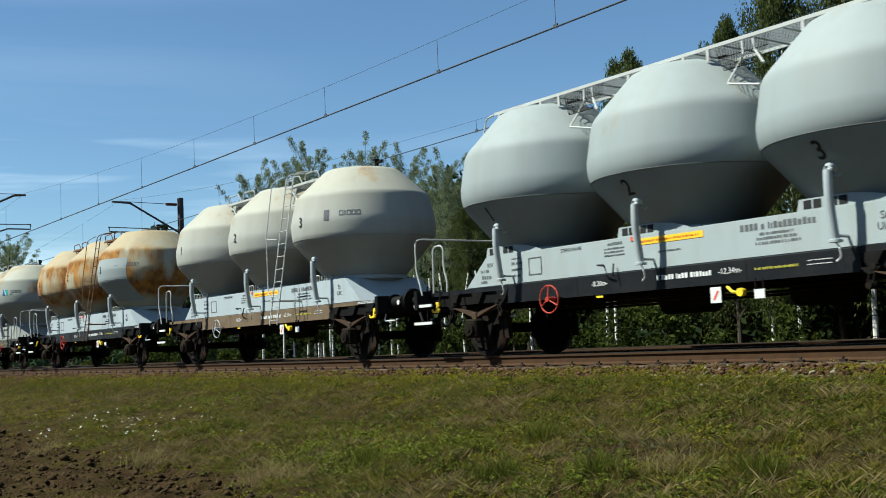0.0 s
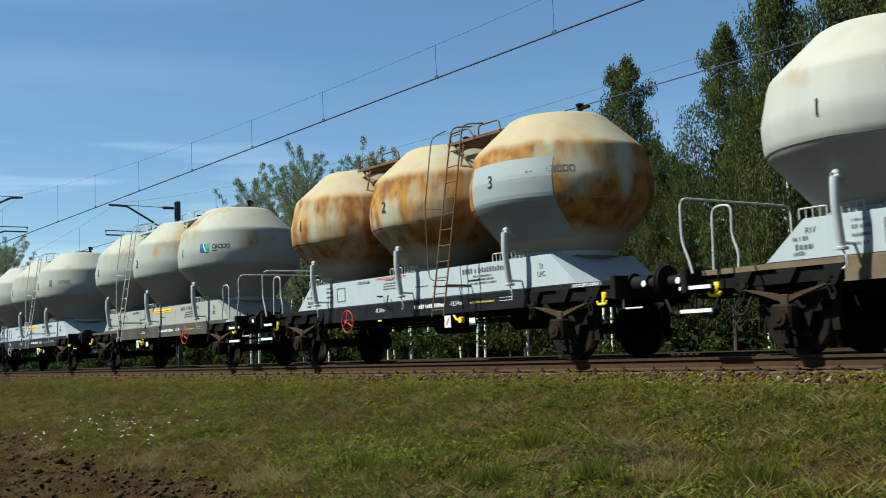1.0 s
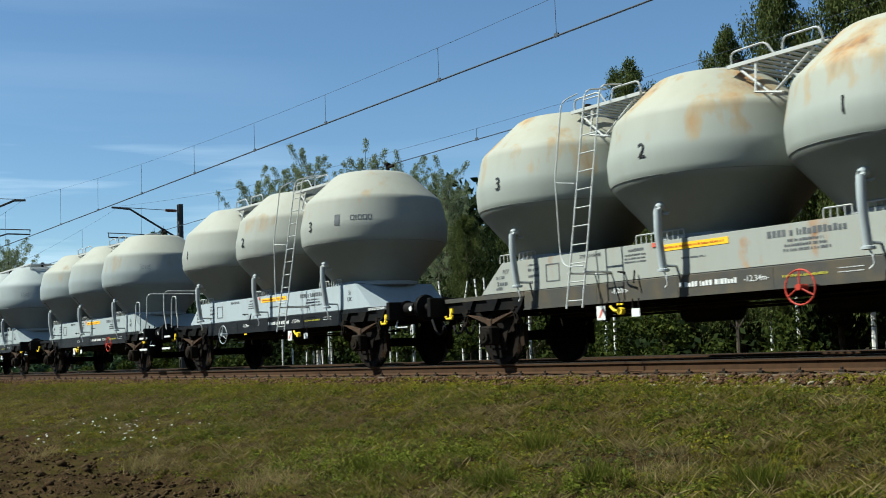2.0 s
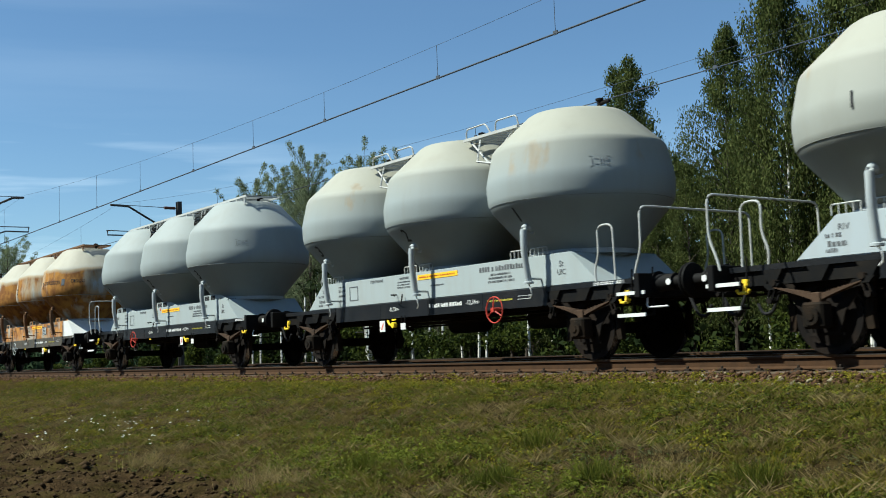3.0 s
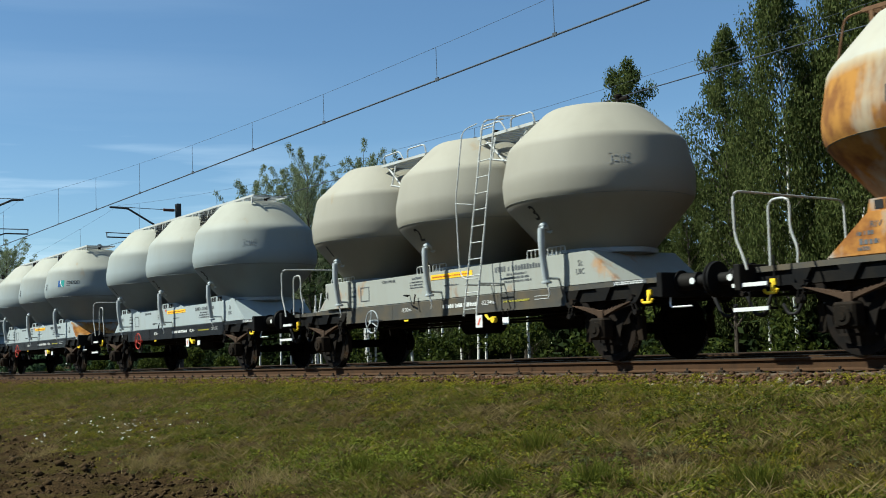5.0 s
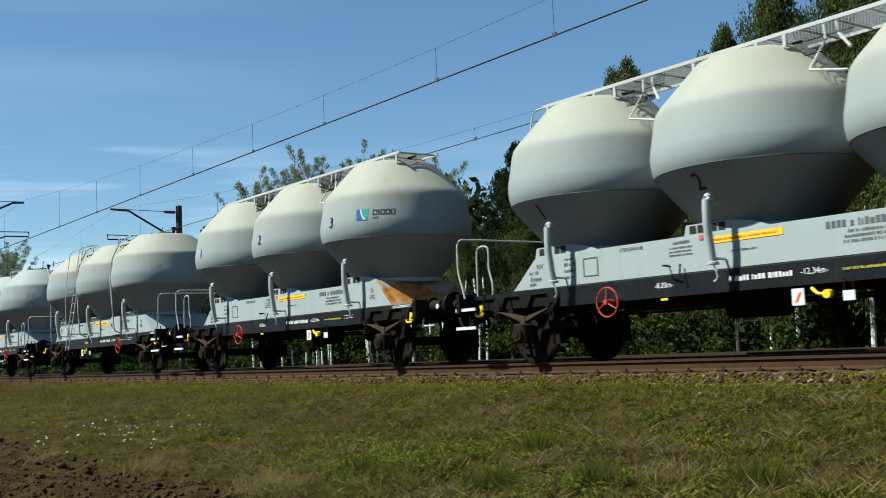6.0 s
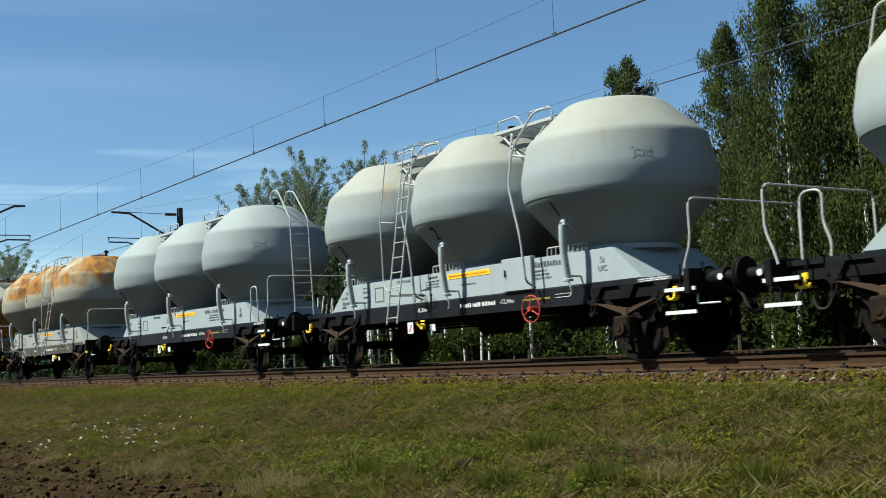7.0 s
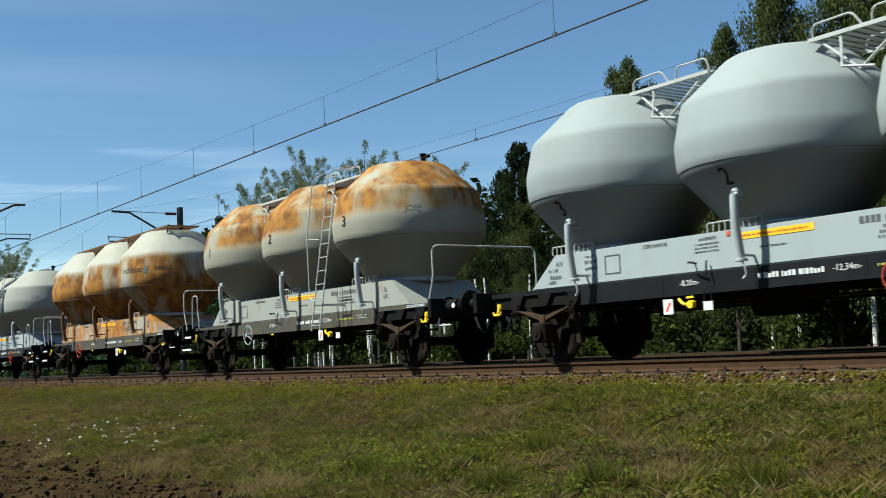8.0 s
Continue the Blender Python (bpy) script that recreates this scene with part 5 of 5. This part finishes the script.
def wagon(k, paint, deck, sill, flip=False, roof="walk", tube_mat=None, number="cone", mark=None, wheel="red", patch=False, ladder=None, band=True, label="", white_end=False, rusty_end=False, vents=False, cabinet=None, far_rail=False, loop=True, pressure_text=False):
    root = tagged(new("silo_wagon"), label, "freight wagon", "silo wagons of the train")
    half = vis = Matrix.Identity(4)
    sx = -1 if flip else 1           # a flipped wagon has its shunter's stand ahead
    sharp = roof != "walk"
    prof = PROFILE_SHARP if sharp else PROFILE_ROUND
    tm = tube_mat or rail_tube
    # vessels; local 1 to 3 counted from the end with the shunter's stand
    for i, x in enumerate(TANKS):
        mat = PAINTS[paint]
        t = put("tank", tank_mesh(mat, sharp), root, pose(x, 0, 0))
        put("seam", shared("seam"), t)
        drop = -0.075 if sharp else 0.0
        put("hatch", shared("hatch"), t, pose(0, 0, drop))
        put("valve", shared("valve"), t, pose(0.45, 0.1, drop))
        put("skirt", shared("skirt"), root, pose(x, 0, 0))
        n = str(3 - i if flip else i + 1)
        if number == "cone":
            put("number", wrap(text_mesh(n, 0.30, ink, 0.004), -0.02, 2.30, prof, 0.010), t)
        elif number == "belly":
            put("number", wrap(text_mesh(n, 0.29, ink, 0.0), 0.02, 2.86, prof, 0.012), t)
        if mark and i == 2:
            logo(t, 0, 0.58, 2.94, prof, mark)
        if mark is None and i == 2:
            put("test_plate", wrap(link_mesh("plate", boxes((-0.13, -0.115, -0.05, 0.05, 0, 0.002), (-0.09, -0.03, -0.05, -0.035, 0, 0.002), (-0.09, -0.03, 0.035, 0.05, 0, 0.002), (0.0, 0.015, -0.05, 0.05, 0, 0.002), (0.045, 0.06, -0.05, 0.05, 0, 0.002), (0.085, 0.14, -0.05, -0.035, 0, 0.002), (0.085, 0.14, 0.01, 0.05, 0, 0.002), (-0.17, 0.17, 0.075, 0.083, 0, 0.002), (-0.17, 0.17, -0.083, -0.075, 0, 0.002)), ink_faint), 1.02, 3.0, prof), t)
        if patch and i == 2:
            put("repaint_patch", wrap(grid_mesh(1.75, 1.25, 24, 20, PAINTS["clean"], 0.001), 0.18, 2.55, prof, 0.004), t, label="grey repainted patch over the rust")
        p = put("discharge_pipe", pipe_mesh(galvanised if paint not in ("belt", "rusty") or deck == "pale" else tube_rusty, x), root, vis)
        put("hose_strap", strap_mesh(x), p)
        if sharp:
            for dx in (-0.55, -0.05):
                put("pin_guard", cage_mesh(), root, pose(x + dx, 0, 0))
        else:
            saddle = put("saddle", saddle_mesh(DECKS[deck]), root, pose(x, 0, 0))
            for dx in (-0.54, -0.40, -0.18, -0.04):
                put("inspection_port", port_mesh(), saddle, pose(dx, 0, 0))
        if vents and i:
            part("vent_pipe", tubes(0.019, rounded([(x - 0.62, -0.80, 4.05), (x - 0.80, -1.0, 4.02), (x - 1.22, -1.16, 3.45), (x - 1.28, -1.22, 2.85), (x - 1.02, -1.25, 2.0), (x - 0.98, -1.22, 1.28), (x - 1.02, -1.0, 1.22)], 0.15), seg=8), galvanised, root, m=vis)
    # frame
    put("deck_body", deck_mesh(DECKS[deck]), root)
    # dark sheet added over the deck to deepen shade under the vessel cones
    part("deck_floor", boxes((-3.75, 3.75, -0.90, 0.90, 1.679, 1.684)), steel_dirty, root, "added dark deck plate that cuts light bounced onto the vessels")
    if white_end:
        bm = bmesh.new()
        prism(bm, [(3.3, 1.168), (4.44, 1.168), (3.845, 1.68), (3.3, 1.68)], -0.955, 0.955)
        part("notice_frame", boxes((0.98, 1.42, -0.958, -0.952, 1.28, 1.56)), ink, root, m=vis)
        part("notice", boxes((1.0, 1.40, -0.962, -0.957, 1.30, 1.54)), DECKS["pale"], root, "pale framed notice plate", m=vis)
        writing(root, tuple((1.04, 1.50 - 0.05 * i, 0.30, 0.026) for i in range(4)), -0.9625, ink)
        part("repainted_end", bm, white_paint, root, "white repainted end", m=vis)
    if rusty_end:
        bm = bmesh.new()
        prism(bm, [(4.30, 1.168), (4.44, 1.168), (3.845, 1.68), (3.76, 1.68)], -0.955, 0.955)
        part("rusted_end", bm, DECKS["rusty"], root, "rust-stained sloping end", m=vis)
    for m in (half, pose(0, 0, 0, 0, 0, 180)):
        s = put("side_sill", sill_mesh(SILLS[sill]), root, m)
        put("sill_end", sill_end_mesh(), s)
        put("sill_end", sill_end_mesh(), s, Matrix.Diagonal((-1, 1, 1, 1)))
    part("under_frame", boxes((-5.4, 5.4, -0.35, -0.27, 0.84, 1.14), (-5.4, 5.4, 0.27, 0.35, 0.84, 1.14), *[(x - 0.06, x + 0.06, -0.88, 0.88, 0.86, 1.12) for x in (-4.9, -3.2, -1.6, 0, 1.6, 3.2, 4.9)]), steel_dirty, root)
    part("end_floor", boxes((-5.5, -4.43, -0.94, 0.94, 1.12, 1.16), (4.43, 5.5, -0.94, 0.94, 1.12, 1.16)), steel_black, root)
    for m in (half, pose(0, 0, 0, 0, 0, 180)):
        part("headstock", boxes((5.46, 5.56, -1.28, 1.28, 0.86, 1.20), bevel=0.01), steel_black, root, m=m)
        for y in (-0.875, 0.875):
            bfr = put("buffer", shared("buffer_casing"), root, m @ pose(5.55, y, 1.06))
            put("buffer_head", shared("buffer_head"), bfr)
            part("buffer_dot", lathe(bmesh.new(), [(0.045, -0.10), (0.045, -0.118 - 0.01)], 12, "y", (0.30, 0, 0)), white_paint, bfr, "white dot", m=half if m is half else pose(0.6, 0, 0, 0, 0, 180))
        put("draw_hook", shared("draw_hook"), root, m @ pose(5.55, 0, 1.05))
        put("screw_link", shared("screw_link"), root, m @ pose(5.5, 0.0, 1.03))
        put("brake_hose", shared("brake_hose"), root, m @ pose(5.5, 0.3, 0.92))
        put("brake_hose", shared("brake_hose"), root, m @ pose(5.5, -0.42, 0.92))
        part("grab_iron", tubes(0.014, rounded([(5.5, -1.05, 0.88), (5.56, -1.14, 0.72), (5.95, -1.14, 0.72)], 0.06), seg=6), white_paint, root, m=m)
    # running gear
    for ax in (-4.1, 4.1):
        for s in (1, -1):
            m = pose(ax, 0, RADIUS) @ pose(0, 0, 0, 0, 0, 0 if s > 0 else 180)
            g = put("axle_guard", shared("axle_guard"), root, m @ pose(0, -0.90, 0))
            put("axle_box", shared("axle_box"), root, m @ pose(0, -0.99, 0))
            put("leaf_spring", shared("leaf_spring"), root, m @ pose(0, -0.985, 0.02))
            for dx in (-0.66, 0.66):
                put("shackle", shared("shackle"), root, m @ pose(dx, -0.985, 0.33, 0, -18 if dx > 0 else 18))
                part("spring_bracket", prism(bmesh.new(), [(dx - 0.13, 0.69 - RADIUS + 0.22), (dx + 0.13, 0.69 - RADIUS + 0.22), (dx + 0.05, 0.36), (dx - 0.05, 0.36)], -1.03, -0.93), steel_black, root, m=m)
            put("brake_block", shared("brake_block"), root, m @ pose(0.50, -0.75, 0.0))
            put("brake_block", shared("brake_block"), root, m @ pose(-0.50, -0.75, 0.0, 0, 0, 180))
        ws = put("wheelset", shared("axle"), root, pose(ax, 0, RADIUS))
        put("wheel", wheel_mesh(), ws, pose(0, -0.75, 0))
        put("wheel", wheel_mesh(), ws, pose(0, 0.75, 0, 0, 0, 180))
        WHEELSETS.append((ws, ax))
    put("air_reservoir", shared("reservoir"), root, vis @ pose(1.9, 0.35, 0.72))
    put("air_reservoir", shared("reservoir"), root, vis @ pose(-0.6, 0.45, 0.72))
    part("brake_rigging", tubes(0.022, [(-3.4, -0.2, 0.74), (3.4, -0.2, 0.74)], [(-2.1, -0.7, 0.74), (0.6, -0.2, 0.76)], [(-3.4, 0.4, 0.72), (3.4, 0.4, 0.72)], seg=6), steel_dirty, root, m=vis)
    part("brake_pipe", tubes(0.018, [(-5.4, -0.62, 0.80), (-2.4, -0.62, 0.78), (2.4, -0.62, 0.78), (5.4, -0.62, 0.80)], seg=6), steel_dirty, root, m=vis)
    # fittings on the side; all in the wagon's own space
    put("hand_wheel", shared("hand_wheel") if wheel == "red" else pale_wheel(), root, pose(-2.10 * sx, -1.10, 0.86))
    for hx in (-5.12, 5.12):
        put("rope_hook", shared("rope_hook"), root, pose(hx, -1.06, 0.88))
    ex = -5.0 * sx
    for z in (0.93, 0.62):
        st = put("foot_step", shared("step"), root, vis @ pose(ex * 1.07, -1.08, z))
        put("step_edge", shared("step_edge"), st)
    end_rails(root, rail_tube, vis, ex, loop)
    gear = pose(0, 0, 0) if sx > 0 else pose(-2.6, 0, 0)
    part("load_plate", boxes((1.02, 1.20, -0.99, -0.98, 0.62, 0.83)), white_paint, root, "white changeover plate", m=gear)
    part("plate_mark", prism(bmesh.new(), [(1.06, 0.66), (1.10, 0.66), (1.17, 0.78), (1.13, 0.78)], -0.993, -0.991), ink_red, root, m=gear)
    part("changeover_lever", tubes(0.022, rounded([(1.32, -1.0, 0.82), (1.42, -1.02, 0.74), (1.52, -1.02, 0.74)], 0.05), seg=6), yellow_paint, root, m=gear)
    part("lever_knob", lathe(bmesh.new(), [(0.055, -1.06), (0.055, -0.99)], 12, "y", (1.56, 0, 0.735)), yellow_paint, root, m=gear)
    part("brake_tag", boxes((1.74, 1.90, -0.99, -0.98, 0.64, 0.76)), white_paint, root, m=gear)
    for tx in (1.76, 1.88):
        part("tag_stem", tubes(0.012, [(tx, -0.98, 0.76), (tx, -0.98, 0.90)], seg=6), steel_dirty, root, m=gear)
    part("valve_lever", tubes(0.013, rounded([(-1.0, -0.96, 1.30), (-1.0, -1.10, 1.30), (-0.82, -1.12, 1.27)], 0.04), [(-0.75, -1.0, 1.30), (-0.72, -1.06, 1.12)], seg=6), steel_black, root, m=vis)
    part("yellow_mark", boxes((-1.15, -1.02, -0.992, -0.984, 0.82, 0.85)), yellow_paint, root, m=vis)
    # writing
    F = SIDE - 0.002
    part("writing_box", boxes((-2.72, -2.70, F - 0.004, F, 1.28, 1.56), (-2.42, -2.40, F - 0.004, F, 1.28, 1.56), (-2.72, -2.40, F - 0.004, F, 1.545, 1.56), (-2.72, -2.40, F - 0.004, F, 1.28, 1.295)), ink_grey, root, m=vis)
    writing(root, ((-3.15, 1.58, 0.22, 0.03), (-3.15, 1.50, 0.26, 0.05), (-3.15, 1.40, 0.26, 0.04), (-3.15, 1.30, 0.22, 0.04), (-0.90, 1.60, 0.30, 0.04), (-0.98, 1.53, 0.42, 0.026), (-0.98, 1.48, 0.40, 0.026), (-0.98, 1.43, 0.42, 0.026), (0.1, 1.40, 0.42, 0.025)), F, ink_grey)
    writing(root, ((1.55, 1.56, 1.15, 0.085), (1.85, 1.46, 0.52, 0.035), (1.80, 1.40, 0.62, 0.035), (1.78, 1.34, 0.70, 0.035)), F, ink_grey)
    writing(root, ((0.05, 1.03, 0.98, 0.07), (2.55, 1.06, 0.35, 0.012), (2.55, 1.01, 0.35, 0.012)), F - 0.012, white_paint)
    writing(root, ((1.75, 1.02, 0.66, 0.032),), F - 0.012, ink_yellow)
    writing(root, ((-3.95, 1.33, 0.26, 0.07), (-3.98, 1.43, 0.22, 0.05), (-3.98, 1.25, 0.16, 0.05)), F, ink_grey)
    lettering(root, "STEROWANIE", -1.70, 1.60, 0.075, ink_grey, vis)
    if pressure_text:
        lettering(root, "DOPUSZCZALNE CI\u015aNIENIE 0,25 MPa", -0.72, 1.635, 0.062, ink_red, vis)
    lettering(root, "RIV", -3.72, 1.52, 0.11, ink_grey, vis)
    if not white_end:
        lettering(root, "St", 3.62, 1.50, 0.13, ink_grey, vis)
        lettering(root, "UIC", 3.62, 1.37, 0.12, ink_grey, vis)
    lettering(root, "-8,20m-", -1.1, 1.03, 0.11, white_paint, vis, SIDE - 0.012)
    lettering(root, "-12,34m-", 1.35, 1.03, 0.11, white_paint, vis, SIDE - 0.012)
    part("data_panel", boxes((4.32, 4.98, F - 0.018, F - 0.012, 1.10, 1.156)), ink_grey, root, m=vis)
    writing(root, ((4.35, 1.141, 0.58, 0.018), (4.35, 1.115, 0.56, 0.018)), F - 0.019, white_paint)
    if band:
        part("warning_band", boxes((-0.30, 0.93, F - 0.004, F, 1.525, 1.615)), band_paint, root, "orange warning band", m=vis)
        writing(root, ((-0.25, 1.57, 1.1, 0.028),), F - 0.0045, ink_amber)
    part("red_flag", boxes((-0.42, -0.36, F - 0.01, F, 1.60, 1.66)), ink_red, root, m=vis)
    if cabinet:
        box_ = part("control_cabinet", boxes((cabinet[0], cabinet[1], SIDE - 0.06, SIDE + 0.05, 1.18, 1.72), bevel=0.01), DECKS[deck], root, "raised sheet-metal control cabinet")
        part("cabinet_handle", tubes(0.012, [(cabinet[0] + 0.1, SIDE - 0.08, 1.42), (cabinet[0] + 0.1, SIDE - 0.08, 1.54)], seg=6), steel_black, box_)
    if far_rail:
        s = sx
        part("crossing_rail", tubes(0.0165, rounded([(s * 5.40, -1.20, 1.12), (s * 5.45, -1.20, 1.30), (s * 5.56, -1.20, 1.55), (s * 5.56, -1.20, 2.15), (s * 5.56, 1.20, 2.15), (s * 5.56, 1.20, 1.12)], 0.14), seg=8), rail_tube, root)
    # roof access
    if roof == "walk":
        roof_walkway(root, tm, vis)
    else:
        platforms(root, tm, vis, (-1.565, 1.565))
    if ladder is not None:
        side_ladder(root, tm, vis, ladder)
    if roof == "end":
        end_ladder(root, rail_tube, vis, 5.05 if flip else -5.05)
    WAGONS.append((root, k, flip))
    return root


@lru_cache(None)
def pale_wheel():
    me = shared("hand_wheel").copy()
    me.materials[0] = galvanised
    return me


WHEELSETS, WAGONS = [], []
CLEAN = "pale grey silo wagon with three clean vessels and a roof walkway"
TRAIN = [
    dict(paint="clean", deck="clean", sill="black", label=CLEAN),
    dict(paint="clean", deck="clean", sill="black", label=CLEAN),
    dict(paint="white", deck="pale", sill="rusty", roof="plat", ladder=1.80, number="belly", mark="faded", wheel="pale", label="cream-white silo wagon with rust-edged tops and a brown sill"),
    dict(paint="rusty", deck="pale", sill="black", roof="plat", ladder=1.60, number="belly", mark="faded", patch=True, tube_mat=tube_rusty, band=False, pressure_text=True, label="heavily rusted silo wagon with a grey repainted patch"),
    dict(paint="stained", deck="dull", sill="dusty", roof="plat", ladder=-1.45, number="belly", mark="logo", flip=True, label="dull grey silo wagon with light rust and a coloured mark"),
    dict(paint="dull", deck="pale", sill="black", roof="plat", ladder=1.75, number="belly", mark="faded", wheel="pale", label="dull grey silo wagon with a side ladder and faded mark"),
    dict(paint="cream", deck="clean", sill="black", roof="plat", flip=True, label="pale grey silo wagon with faintly stained vessel tops"),
    dict(paint="clean", deck="clean", sill="black", label=CLEAN),
    dict(paint="belt", deck="rusty", sill="dusty", mark="wide", number="belly", wheel="pale", white_end=True, tube_mat=tube_rusty, label="white silo wagon with broad rust belts and rusty frame"),
    dict(paint="beige", deck="dull", sill="dusty", roof="plat", ladder=1.6, wheel="pale", cabinet=(-4.0, -3.1), label="faded beige-grey silo wagon with a side ladder"),
    dict(paint="cream", deck="clean", sill="black", label="pale grey silo wagon with cream tops and a roof walkway"),
    dict(paint="cream", deck="clean", sill="black", number="belly", mark="logo", rusty_end=True, label="grey and cream silo wagon with large numbers and a coloured mark"),
    dict(paint="cream", deck="clean", sill="black", roof="plat", ladder=-1.25, vents=True, cabinet=(1.30, 2.05), loop=False, flip=True, label="grey silo wagon with a side ladder and bent pipes"),
    dict(paint="clean", deck="clean", sill="black", roof="end", flip=True, label="clean grey silo wagon with an end ladder"),
    dict(paint="rusttop", deck="dull", sill="dusty", roof="plat", ladder=1.9, cabinet=(-3.5, -2.75), far_rail=True, wheel="pale", number="belly", label="beige silo wagon with orange rust over the vessel tops"),
    dict(paint="belt", deck="rusty", sill="dusty", mark="wide", number="none", tube_mat=tube_rusty, label="cream silo wagon with rust belts and faded writing"),
    dict(paint="dull", deck="clean", sill="black", roof="plat", ladder=1.2, flip=True, label="dull grey silo wagon with a side ladder"),
    dict(paint="clean", deck="clean", sill="black", label=CLEAN),
]
for number_in_train, spec in enumerate(TRAIN):
    wagon(number_in_train - 1, **spec)


# ---- what moves: the train and its wheels ----
def motions():
    steps = [i * 0.5 for i in range(17)]
    for root, k, flip in WAGONS:
        walk(root, [(t, pose(START + SPEED * t - PITCH * k, 0.75, 0)) for t in steps])
    turn = math.degrees(SPEED / RADIUS)
    for ws, ax in WHEELSETS:
        walk(ws, [(i / FPS, pose(ax, 0, RADIUS, 0, turn * i / FPS, 0)) for i in range(int(8 * FPS) + 1)])


motions()
